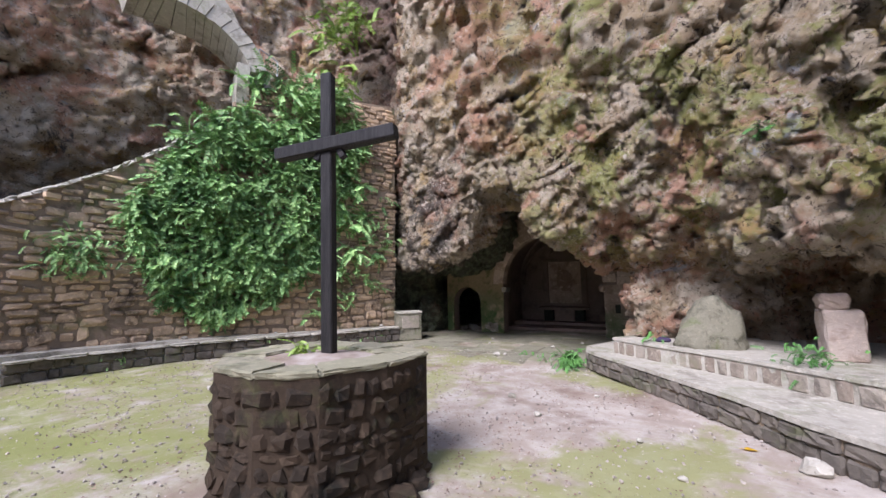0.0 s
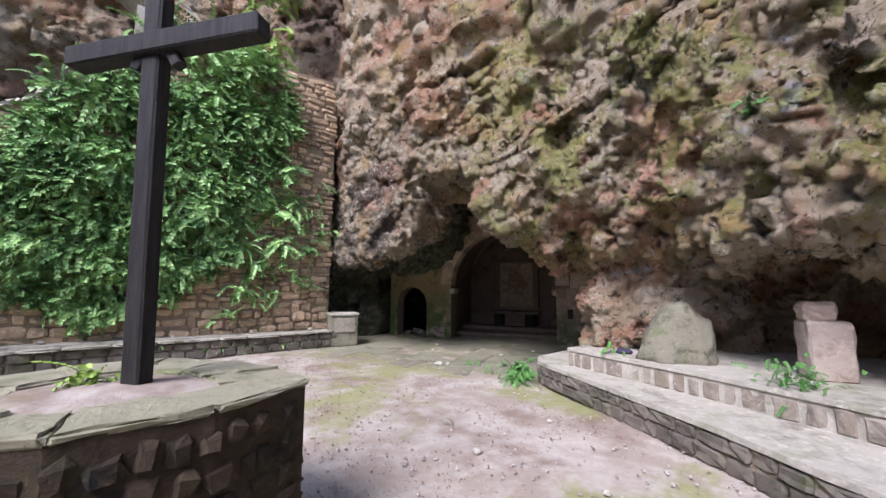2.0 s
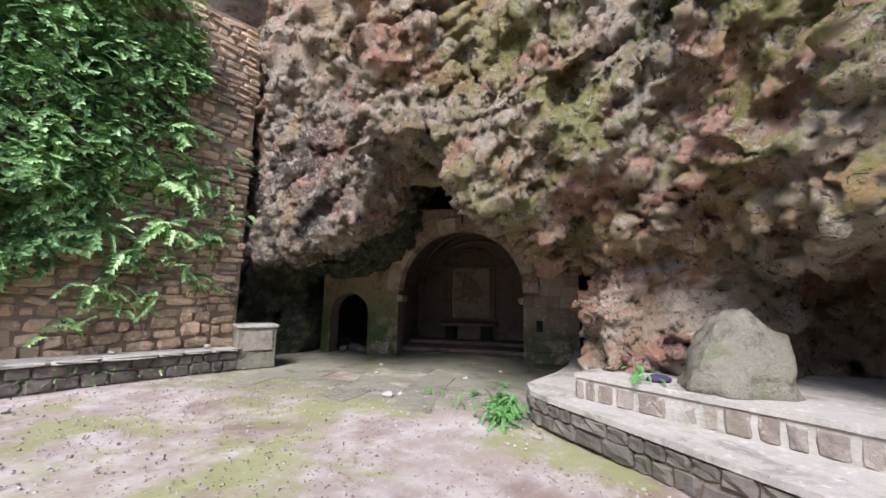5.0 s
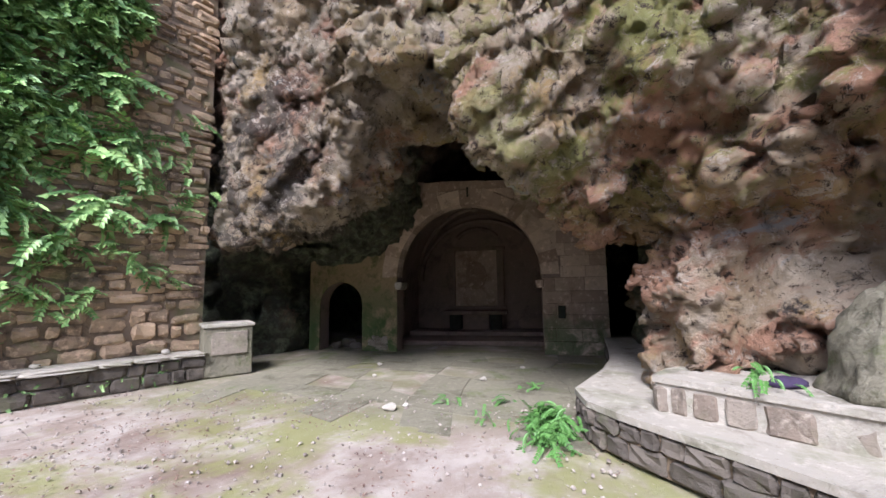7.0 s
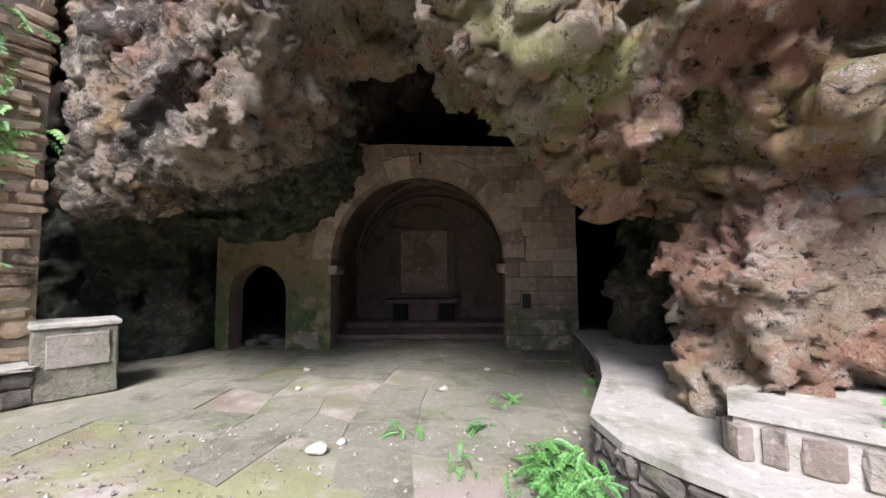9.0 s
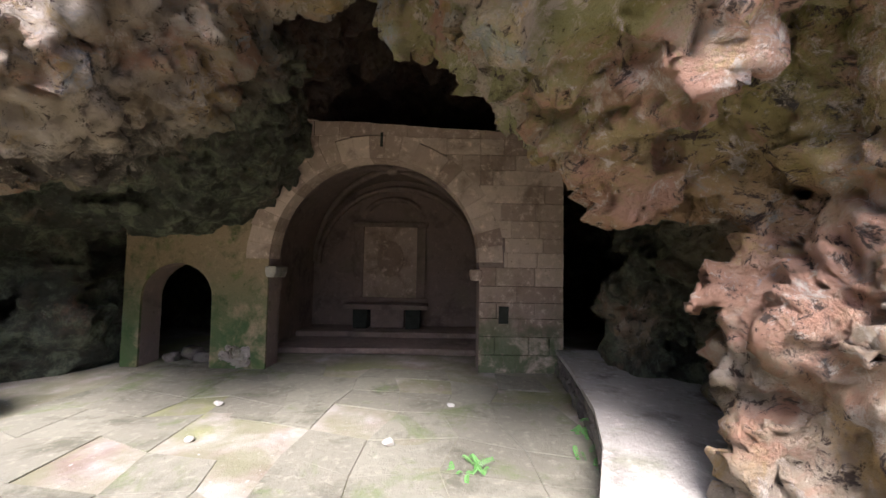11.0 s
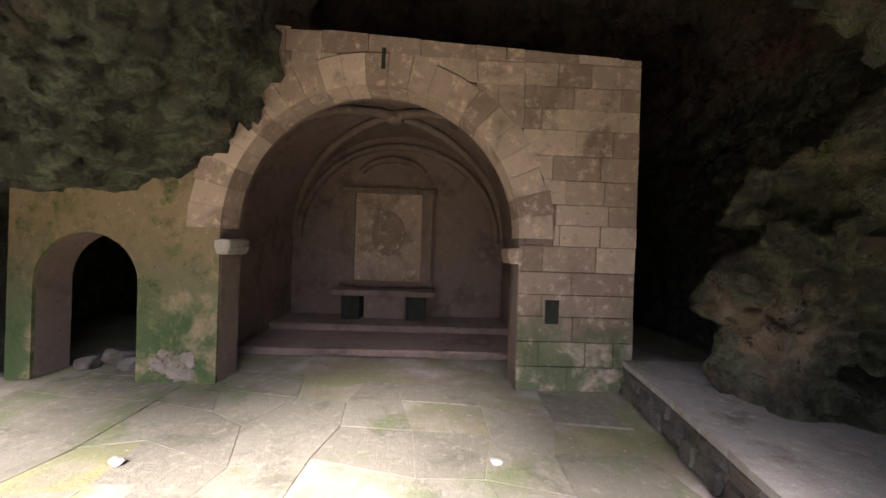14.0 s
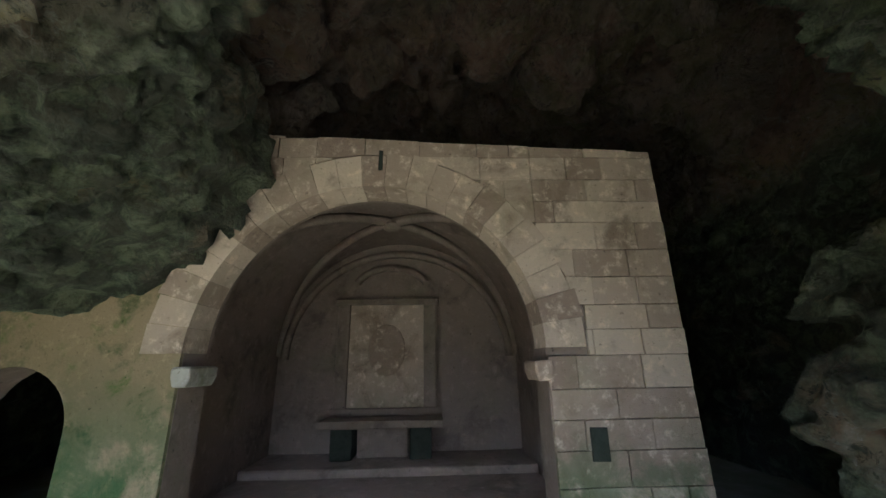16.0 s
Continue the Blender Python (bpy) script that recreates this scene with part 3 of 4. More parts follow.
def strip_wall(line, tops, z0, thick, step=0.25):
    """A wall along a plan line, thick behind it."""
    bm = bmesh.new()
    prev = None
    n = int(line.length / step)
    for i in range(n + 1):
        s = line.length * i / n
        x, y, t = line.at(s)
        nx_, ny_ = t[1], -t[0]
        top = tops(s)
        ring = [bm.verts.new((x, y, z0)), bm.verts.new((x, y, top)), bm.verts.new((x + nx_ * thick, y + ny_ * thick, top)), bm.verts.new((x + nx_ * thick, y + ny_ * thick, z0))]
        if prev:
            for k in range(4):
                bm.faces.new((prev[k], prev[(k + 1) % 4], ring[(k + 1) % 4], ring[k]))
        else:
            bm.faces.new(ring[::-1])
        prev = ring
    bm.faces.new(prev)
    bmesh.ops.recalc_face_normals(bm, faces=bm.faces[:])
    return bm


rel(part("wall_core", strip_wall(wl, lambda s: float(np.interp(s, WTOP_S, WTOP_Z)), -0.1, 0.8), MORTAR), wall)
BENCH = [(-8.05, 14.95), (-8.85, 13.5), (-9.65, 12.05), (-10.55, 10.6), (-11.3, 9.0), (-11.7, 7.2), (-11.7, 5.0), (-11.5, 2.0)]
bl = Line2(BENCH)
bench = holder("bench_wall", (-10, 11, 0), "low rubble bench wall along the foot of the retaining wall", "bench", kind="structure")
rel(part("bench_top", strip_wall(bl, lambda s: 0.48 + 0.012 * s, -0.1, 0.62), PALE), bench)

# stones of the bench and of the retaining wall ---------------------------
course(BENCH, 0.0, 0.24, BASALT, KS, bench, (0.3, 0.16, 0.2), 0.2, 0.5, s1=9.5)
course(BENCH, 0.23, 0.21, BASALT, KS, bench, (0.3, 0.16, 0.2), 0.2, 0.5, s1=9.5)
course(BENCH, 0.43, 0.07, PALE, stone_meshes("cap_stone", 5, 0.3, 0.16, 0.2, PALE, 0.012, 0.03), bench, (0.3, 0.16, 0.2), 0.4, 0.9, s1=9.5, depth=0.3, gap=0.01)

WS = stone_meshes("wall_stone", 12, 0.4, 0.14, 0.17, RUBBLE, 0.024, 0.04)


def template(bm):
    bm.verts.index_update()
    v = np.array([tuple(p.co) for p in bm.verts])
    f = [tuple(p.index for p in q.verts) for q in bm.faces]
    bm.free()
    return v, f


def joined(name, pieces):
    """One mesh of many transformed templates."""
    vs, fs, off = [], [], 0
    for (v, f), m in pieces:
        vs.append(v @ m[:3, :3].T + m[:3, 3])
        fs.extend(tuple(i + off for i in q) for q in f)
        off += len(v)
    return mesh_from(name, np.concatenate(vs), fs)


TEMPL = [template(block_bm(0.4, 0.14, 0.17, rng, 0.024, 0.045, 0)) for _ in range(14)]
far = []
z = 0.45
while z < 8.6:
    h = rng.uniform(0.11, 0.23) if z > 1.0 else rng.uniform(0.2, 0.3)
    s = rng.uniform(-0.1, 0.1)
    while s < 12.0:
        wd = rng.uniform(0.18, 0.62)
        if z + h < np.interp(s + wd / 2, WTOP_S, WTOP_Z) + 0.02:
            x, y, t = wl.at(max(0.05, s + wd / 2))
            ang = math.atan2(t[1], t[0]) + rng.uniform(-0.04, 0.04)
            k = (wd - rng.uniform(0.01, 0.05)) / 0.4
            m = Matrix.Translation((x, y, z + rng.uniform(-0.03, 0.03) + 0.06 * math.sin(s * 1.7 + z))) @ Matrix.Rotation(ang, 4, "Z") @ Matrix.Rotation(rng.gauss(0, 0.07), 4, "Y") @ Matrix.Diagonal((k * rng.uniform(0.85, 1.0), rng.uniform(0.35, 1.35), h * rng.uniform(0.55, 1.02) / 0.17, 1))
            if s < 2.6 and z < 5.2:
                ob = new("stone", rng.choice(WS))
                ob.parent = wall
                ob.matrix_parent_inverse = Matrix.Translation(-Vector(wall.location))
                ob.matrix_basis = m
            elif rng.random() < 0.96:
                far.append((rng.choice(TEMPL), np.array(m)))
        s += wd
    z += h
fs_ = rel(obj("far_stones", joined("far_stones", far), RUBBLE_J), wall)
fs_["kind"] = "stuff"
# coping along the sloping top, and the end quoins
cope = []
for i in range(34):
    s = 5.6 + i * 0.2
    x, y, t = wl.at(s)
    za, zb = np.interp(s - 0.1, WTOP_S, WTOP_Z), np.interp(s + 0.1, WTOP_S, WTOP_Z)
    m = Matrix.Translation((x + t[1] * 0.25, y - t[0] * 0.25, (za + zb) / 2 - 0.03)) @ Matrix.Rotation(math.atan2(t[1], t[0]), 4, "Z") @ Matrix.Rotation(-math.atan2(zb - za, 0.2), 4, "Y") @ Matrix.Diagonal((0.58, 5.0, 0.7, 1))
    cope.append((rng.choice(TEMPL), np.array(m)))
rel(obj("coping", joined("coping", cope), PALE), wall)

# gate pier, stair arch and mesh fence above the wall ---------------------
def wall_point(s, z, back=0.0):
    x, y, t = wl.at(s)
    return Vector((x + t[1] * back, y - t[0] * back, z))


def along(pairs_lo, pairs_hi, b0, b1):
    """A band standing in the wall's face between two edges, b0..b1 behind it."""
    bm = bmesh.new()
    prev = None
    for (s0, z0), (s1, z1) in zip(pairs_lo, pairs_hi):
        ring = [bm.verts.new(wall_point(s0, z0, b0)), bm.verts.new(wall_point(s1, z1, b0)), bm.verts.new(wall_point(s1, z1, b1)), bm.verts.new(wall_point(s0, z0, b1))]
        if prev:
            for k in range(4):
                bm.faces.new((prev[k], prev[(k + 1) % 4], ring[(k + 1) % 4], ring[k]))
        else:
            bm.faces.new(ring[::-1])
        prev = ring
    bm.faces.new(prev)
    bmesh.ops.recalc_face_normals(bm, faces=bm.faces[:])
    return bm


stair_arch = holder("stair_arch", tuple(wall_point(5.3, 6.8, 0.5)), "grey stone arch carrying a stair above the wall", "arch", kind="structure")
def arc_in(u, r):
    a = math.radians(8 + 98 * u)
    return 7.35 - (2.35 + r) * math.cos(a), 8.55 + (1.85 + r) * math.sin(a)
N = 16
for i in range(N):
    u0, u1 = (i + 0.03) / N, (i + 0.97) / N
    rel(part("voussoir", along([arc_in(u0, 0), arc_in(u1, 0)], [arc_in(u0, 0.5 + rng.uniform(-0.02, 0.02)), arc_in(u1, 0.5)], rng.uniform(-0.02, 0.02), 1.7), PALE), stair_arch)
rel(part("pier", along([(5.02, 6.6), (5.38, 6.6)], [(5.02, 9.0), (5.38, 9.0)], -0.05, 1.3), PALE), stair_arch, )
rel(part("spandrel", along([(4.3, 8.2), (4.7, 8.2), (5.05, 9.0), (5.45, 10.1), (6.2, 10.8), (7.2, 11.0)], [(4.3, 8.9), (4.7, 9.5), (5.05, 10.2), (5.45, 11.2), (6.2, 12.2), (7.2, 13.2)], 0.9, 1.6), PALE), stair_arch)


def rod(a, b, r, seg=6):
    bm = bmesh.new()
    d = Vector(b) - Vector(a)
    bmesh.ops.create_cone(bm, cap_ends=True, segments=seg, radius1=r, radius2=r, depth=d.length)
    bm.transform(Matrix.Translation((Vector(a) + Vector(b)) / 2) @ d.to_track_quat("Z", "Y").to_matrix().to_4x4())
    return bm


fence = holder("mesh_fence", tuple(wall_point(4.6, 8.3, 0.15)), "small galvanised steel mesh fence panel on the wall top", "fence")
corners = [wall_point(4.2, 8.25, 0.15), wall_point(4.2, 9.45, 0.15), wall_point(4.75, 9.75, 0.15), wall_point(4.95, 8.9, 0.15), wall_point(4.95, 8.25, 0.15)]
for a, b in zip(corners, corners[1:] + corners[:1]):
    rel(part("frame_bar", rod(a, b, 0.022), STEEL), fence)
for i in range(9):
    u = (i + 0.5) / 9
    a = wall_point(4.2 + 0.75 * u, 8.25, 0.15)
    rel(part("wire", rod(a, wall_point(4.2 + 0.75 * u, 9.4 + 0.25 * min(1, u * 1.6) - max(0, u - 0.75) * 2.4, 0.15), 0.006, 4), STEEL), fence)

# stone block at the wall's end -------------------------------------------
blk = holder("stone_block", (-8.03, 15.42, 0), "weathered rendered stone block at the end of the bench", "block")
blk.rotation_euler = (0, 0, radians(50))
b1 = part("body", block_bm(0.86, 0.72, 0.93, rng, 0.012, 0.025, 3), BOULDER, blk)
b2 = part("cap", block_bm(0.92, 0.78, 0.08, rng, 0.008, 0.02, 2), PALE, blk, "flat worn cap")
b2.location = (0, 0, 0.925)
b3 = part("panel", block_bm(0.62, 0.04, 0.42, rng, 0.012, 0.01, 2), STEPST, blk, "pitted ochre panel")
b3.location = (0.02, -0.365, 0.42)

# chapel front ------------------------------------------------------------
CY = 18.34
ARC_X, ARC_Z, ARC_R = -3.55, 1.93, 1.865
DOOR_X, DOOR_R, DOOR_Z = -7.02, 0.63, 1.2
RING = 0.40
chapel = holder("chapel_front", (-3.6, CY, 0), "ruined ashlar chapel front with a round arch", "chapel", kind="structure")


def arch_low(x, grow=0.0):
    """The lower edge of the wall at x: the arch and the small door are open."""
    r = ARC_R + grow
    if abs(x - ARC_X) < r:
        return ARC_Z + math.sqrt(r * r - (x - ARC_X) ** 2)
    r = DOOR_R + grow * 0.5
    if abs(x - DOOR_X) < r:
        return DOOR_Z + math.sqrt(r * r - (x - DOOR_X) ** 2)
    return 0.0


def chapel_top(x):
    return 4.40 - 0.05 * (x + 3.4)


def profile_bm(xs, lows, tops, y0, y1):
    bm = bmesh.new()
    cols = [[bm.verts.new((x, y, z)) for y, z in ((y0, a), (y0, b), (y1, b), (y1, a))] for x, a, b in zip(xs, lows, tops)]
    for p, q in zip(cols, cols[1:]):
        for k in range(4):
            bm.faces.new((p[k], p[(k + 1) % 4], q[(k + 1) % 4], q[k]))
    bm.faces.new(cols[0][::-1])
    bm.faces.new(cols[-1])
    bmesh.ops.recalc_face_normals(bm, faces=bm.faces[:])
    return bm


xs = sorted(set([-7.95, -0.21] + [ARC_X + ARC_R * math.cos(a * math.pi / 48) for a in range(49)] + [DOOR_X + DOOR_R * math.cos(a * math.pi / 24) for a in range(25)]
                + [ARC_X - ARC_R - 1e-3, ARC_X + ARC_R + 1e-3, DOOR_X - DOOR_R - 1e-3, DOOR_X + DOOR_R + 1e-3]))
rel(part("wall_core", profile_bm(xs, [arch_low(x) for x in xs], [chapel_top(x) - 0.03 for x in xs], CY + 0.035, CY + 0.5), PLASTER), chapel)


def facing(x0, x1, z0, z1, mat, grow, proud, name="ashlar_block"):
    """One facing stone, cut to the arches where it meets them."""
    n = 9
    cols = [(x0 + (x1 - x0) * i / (n - 1)) for i in range(n)]
    low = [max(z0, arch_low(x, grow)) for x in cols]
    top = [min(z1, chapel_top(x)) for x in cols]
    ok = [a < b - 0.02 for a, b in zip(low, top)]
    if sum(ok) < 2:
        return
    i0, i1 = ok.index(True), n - 1 - ok[::-1].index(True)
    flat = all(abs(low[i] - z0) < 1e-6 for i in range(i0, i1 + 1))
    idx = [i0, i1] if flat else list(range(i0, i1 + 1))
    bm = profile_bm([cols[i] for i in idx], [low[i] for i in idx], [top[i] for i in idx], CY - proud, CY + 0.05)
    if flat:
        bmesh.ops.bevel(bm, geom=[e for e in bm.edges if all(v.co.y < CY for v in e.verts)], offset=rng.uniform(0.003, 0.009), segments=1, affect="EDGES")
    rel(part(name, bm, mat), chapel)


z, row = 0.0, 0
while z < 4.6:
    h = rng.uniform(0.25, 0.33)
    for xa, xb, mat in ((-6.38, ARC_X - ARC_R if z > 2.8 else -6.38, ASHLAR), (ARC_X - ARC_R, ARC_X + ARC_R, ASHLAR), (ARC_X + ARC_R, -0.19, ASHLAR)):
        x = xa
        first = True
        while x < xb - 0.02:
            wd = rng.uniform(0.36, 0.78)
            if first and row % 2:
                wd *= 0.6
            first = False
            if xb - x - wd < 0.22:
                wd = xb - x
            grow = RING if z + h > ARC_Z - 0.05 else 0.0
            facing(x + 0.003, x + wd - 0.003, z + 0.003, z + h - 0.003, mat, grow, rng.uniform(0.0, 0.022))
            x += wd
    if z > 2.8:
        x = -7.95
        while x < -6.4:
            wd = min(rng.uniform(0.4, 0.8), -6.39 - x)
            facing(x + 0.003, x + wd - 0.003, z + 0.003, z + h - 0.003, ASHLAR, 0.12, rng.uniform(0.0, 0.02))
            x += max(wd, 0.1)
    z += h
    row += 1
dx = sorted([-7.95, -6.2, -5.9, ARC_X - ARC_R - 0.002] + [DOOR_X + DOOR_R * math.cos(a * math.pi / 20) for a in range(21)] + [DOOR_X - DOOR_R - 2e-3, DOOR_X + DOOR_R + 2e-3])
bm = profile_bm(dx, [arch_low(x) for x in dx], [2.86] * len(dx), CY - 0.012, CY + 0.04)
rel(part("render_coat", bm, COAT, None, "tan render stained green with algae"), chapel)
# voussoirs
NV = 23
for i in range(NV):
    a0, a1 = math.pi * (i + 0.008) / NV, math.pi * (i + 0.992) / NV
    rr = RING + rng.uniform(-0.02, 0.05)
    bm = bmesh.new()
    pr = [(ARC_R, a0), (ARC_R, (a0 + a1) / 2), (ARC_R, a1), (ARC_R + rr, a1), (ARC_R + rr, a0)]
    y0 = CY - 0.015 - rng.uniform(0, 0.02)
    f0 = [bm.verts.new((ARC_X + r * math.cos(a), y0, ARC_Z + r * math.sin(a))) for r, a in pr]
    f1 = [bm.verts.new((ARC_X + r * math.cos(a), CY + 0.42, ARC_Z + r * math.sin(a))) for r, a in pr]
    bm.faces.new(f0[::-1])
    bm.faces.new(f1)
    for k in range(5):
        bm.faces.new((f0[k], f0[(k + 1) % 5], f1[(k + 1) % 5], f1[k]))
    bmesh.ops.recalc_face_normals(bm, faces=bm.faces[:])
    for v in bm.verts:
        if abs(math.hypot(v.co.x - ARC_X, v.co.z - ARC_Z) - ARC_R) < 1e-3:
            v.co.x += 0.006 * (ARC_X - v.co.x)
            v.co.z += 0.006 * (ARC_Z - v.co.z)
    rel(part("voussoir", bm, ASHLAR), chapel)
# imposts, jamb stones, wall slots
for sx, tone in ((ARC_X - ARC_R + 0.05, PALE), (ARC_X + ARC_R - 0.05, ASHLAR)):
    bm = block_bm(0.2, 0.5, 0.20, rng, 0.006, 0.02, 1)
    for v in bm.verts:
        if v.co.z < 0.08:
            v.co.x *= 0.72
    bm.transform(Matrix.Translation((sx, CY + 0.19, 1.60)))
    rel(part("impost", bm, tone, None, "moulded impost"), chapel)
DARK = plain_material("near_black", (0.03, 0.035, 0.025), 0.95)
# thin dark plates on the face paint the shade of a niche and a slit
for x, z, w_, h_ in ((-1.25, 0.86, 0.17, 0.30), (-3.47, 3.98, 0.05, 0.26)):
    bm = block_bm(w_, 0.03, h_, rng, 0.003, 0.004, 0)
    bm.transform(Matrix.Translation((x, CY - 0.024, z)))
    rel(part("slot", bm, DARK, None, "dark plate standing for the shade in a masonry hollow"), chapel)
# broken coping stones
x = -5.4
while x < -0.2:
    wd = min(rng.uniform(0.35, 0.7), -0.19 - x)
    bm = block_bm(max(wd - 0.01, 0.05), 0.42, rng.uniform(0.03, 0.09), rng, 0.012, 0.015, 1)
    bm.transform(Matrix.Translation((x + wd / 2, CY + 0.27, chapel_top(x + wd / 2) - 0.045)) @ Matrix.Rotation(0.05, 4, "Y"))
    rel(part("coping", bm, ASHLAR), chapel)
    x += wd
# fallen render at the foot of the left pier
for i in range(7):
    bm = block_bm(rng.uniform(0.1, 0.28), 0.02, rng.uniform(0.1, 0.22), rng, 0.035, 0.004, 1)
    bm.transform(Matrix.Translation((rng.uniform(-6.2, -5.65), CY - 0.022 - 0.003 * i, rng.uniform(0.0, 0.32))))
    rel(part("render_patch", bm, STEPST, None, "pale patch of old render"), chapel)

# chapel room -------------------------------------------------------------
room = holder("chapel_room", (-3.5, 21, 0), "vaulted plastered chapel room", "room", kind="structure")
bm = bmesh.new()
pr = [(ARC_X - 2.55, 0.0)] + [(ARC_X - 2.55 * math.cos(math.pi * i / 32), 1.95 + 2.5 * math.sin(math.pi * i / 32)) for i in range(33)] + [(ARC_X + 2.55, 0.0)]
r0 = [bm.verts.new((x, CY + 0.5, z)) for x, z in pr]
r1 = [bm.verts.new((x, 22.3, z)) for x, z in pr]
for i in range(len(pr) - 1):
    bm.faces.new((r0[i], r0[i + 1], r1[i + 1], r1[i]))
bm.faces.new(r1)
bmesh.ops.recalc_face_normals(bm, faces=bm.faces[:])
bmesh.ops.solidify(bm, geom=bm.faces[:], thickness=0.2)
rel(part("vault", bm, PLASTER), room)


def sweep(name, pts, r, mat, parent, label=""):
    cu = bpy.data.curves.new(name, "CURVE")
    cu.dimensions, cu.bevel_depth, cu.bevel_resolution = "3D", r, 1
    sp = cu.splines.new("POLY")
    sp.points.add(len(pts) - 1)
    for p, q in zip(sp.points, pts):
        p.co = (*q, 1)
    tmp = bpy.data.objects.new(name, cu)
    me = bpy.data.meshes.new_from_object(tmp)
    bpy.data.objects.remove(tmp)
    me.materials.clear()
    ob = obj(name, me, mat, None, label)
    return rel(ob, parent)


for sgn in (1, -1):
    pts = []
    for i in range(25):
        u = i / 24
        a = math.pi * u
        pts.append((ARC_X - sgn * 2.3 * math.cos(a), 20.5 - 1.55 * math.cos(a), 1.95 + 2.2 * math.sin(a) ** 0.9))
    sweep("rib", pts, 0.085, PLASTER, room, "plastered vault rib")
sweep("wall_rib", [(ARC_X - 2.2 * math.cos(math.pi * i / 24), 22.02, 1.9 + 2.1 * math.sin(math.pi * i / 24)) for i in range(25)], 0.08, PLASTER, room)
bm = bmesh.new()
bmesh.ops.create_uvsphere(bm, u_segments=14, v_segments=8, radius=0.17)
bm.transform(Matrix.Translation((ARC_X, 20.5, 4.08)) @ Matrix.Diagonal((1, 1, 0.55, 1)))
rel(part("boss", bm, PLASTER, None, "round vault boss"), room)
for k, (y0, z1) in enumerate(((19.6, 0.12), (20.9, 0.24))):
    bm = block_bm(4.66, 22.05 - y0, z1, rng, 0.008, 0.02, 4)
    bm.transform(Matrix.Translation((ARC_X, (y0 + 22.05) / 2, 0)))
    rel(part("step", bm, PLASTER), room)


def box_part(name, x0, x1, y0, y1, z0, z1, mat, parent, label="", rough=0.006):
    bm = block_bm(x1 - x0, y1 - y0, z1 - z0, rng, rough, 0.012, 1)
    bm.transform(Matrix.Translation(((x0 + x1) / 2, (y0 + y1) / 2, z0)))
    return rel(part(name, bm, mat, None, label), parent)


ret = holder("stone_retable", (-3.77, 22.0, 0.9), "plain framed stone retable panel above the altar", "retable")
box_part("panel", -4.72, -2.82, 22.0, 22.09, 0.95, 3.02, ASHLAR, ret)
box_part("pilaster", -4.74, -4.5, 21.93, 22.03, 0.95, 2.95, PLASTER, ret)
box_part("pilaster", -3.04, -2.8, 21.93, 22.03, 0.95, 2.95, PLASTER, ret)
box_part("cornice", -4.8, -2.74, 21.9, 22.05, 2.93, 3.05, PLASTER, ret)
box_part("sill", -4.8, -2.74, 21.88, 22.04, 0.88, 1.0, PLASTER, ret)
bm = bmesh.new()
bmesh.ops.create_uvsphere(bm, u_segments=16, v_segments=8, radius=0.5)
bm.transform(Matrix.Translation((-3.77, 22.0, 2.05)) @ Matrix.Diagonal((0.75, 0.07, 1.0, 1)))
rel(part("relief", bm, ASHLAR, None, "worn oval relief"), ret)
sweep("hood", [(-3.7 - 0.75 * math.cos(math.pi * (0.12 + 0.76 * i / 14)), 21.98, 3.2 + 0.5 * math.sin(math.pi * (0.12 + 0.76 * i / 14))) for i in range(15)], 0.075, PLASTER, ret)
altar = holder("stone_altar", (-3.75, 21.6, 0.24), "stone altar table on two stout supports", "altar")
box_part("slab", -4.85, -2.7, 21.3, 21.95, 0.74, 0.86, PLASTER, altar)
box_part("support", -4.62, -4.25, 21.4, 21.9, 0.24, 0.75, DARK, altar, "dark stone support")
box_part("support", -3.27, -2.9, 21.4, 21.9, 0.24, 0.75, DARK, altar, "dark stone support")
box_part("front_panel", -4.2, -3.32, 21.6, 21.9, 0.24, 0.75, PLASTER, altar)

# plinth ------------------------------------------------------------------
plinth = holder("plinth", (-3.05, 6.68, 0), "squat round fieldstone plinth with a pale mossy top", "plinth")
PL = [(-2.2, 7.36), (-2.22, 6.75), (-2.45, 6.2), (-2.85, 5.92), (-3.45, 5.95), (-3.9, 6.3), (-3.98, 6.85), (-3.6, 7.35), (-3.1, 7.5), (-2.6, 7.52)]
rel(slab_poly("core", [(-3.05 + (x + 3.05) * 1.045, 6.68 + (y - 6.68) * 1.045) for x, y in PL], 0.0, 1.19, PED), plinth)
PSM = stone_meshes("shaded_plinth_stone", 16, 0.22, 0.14, 0.2, PED, 0.032, 0.05)
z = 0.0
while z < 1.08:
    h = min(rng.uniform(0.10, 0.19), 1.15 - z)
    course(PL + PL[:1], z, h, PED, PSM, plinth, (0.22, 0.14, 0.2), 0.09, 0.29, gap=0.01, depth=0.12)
    z += h
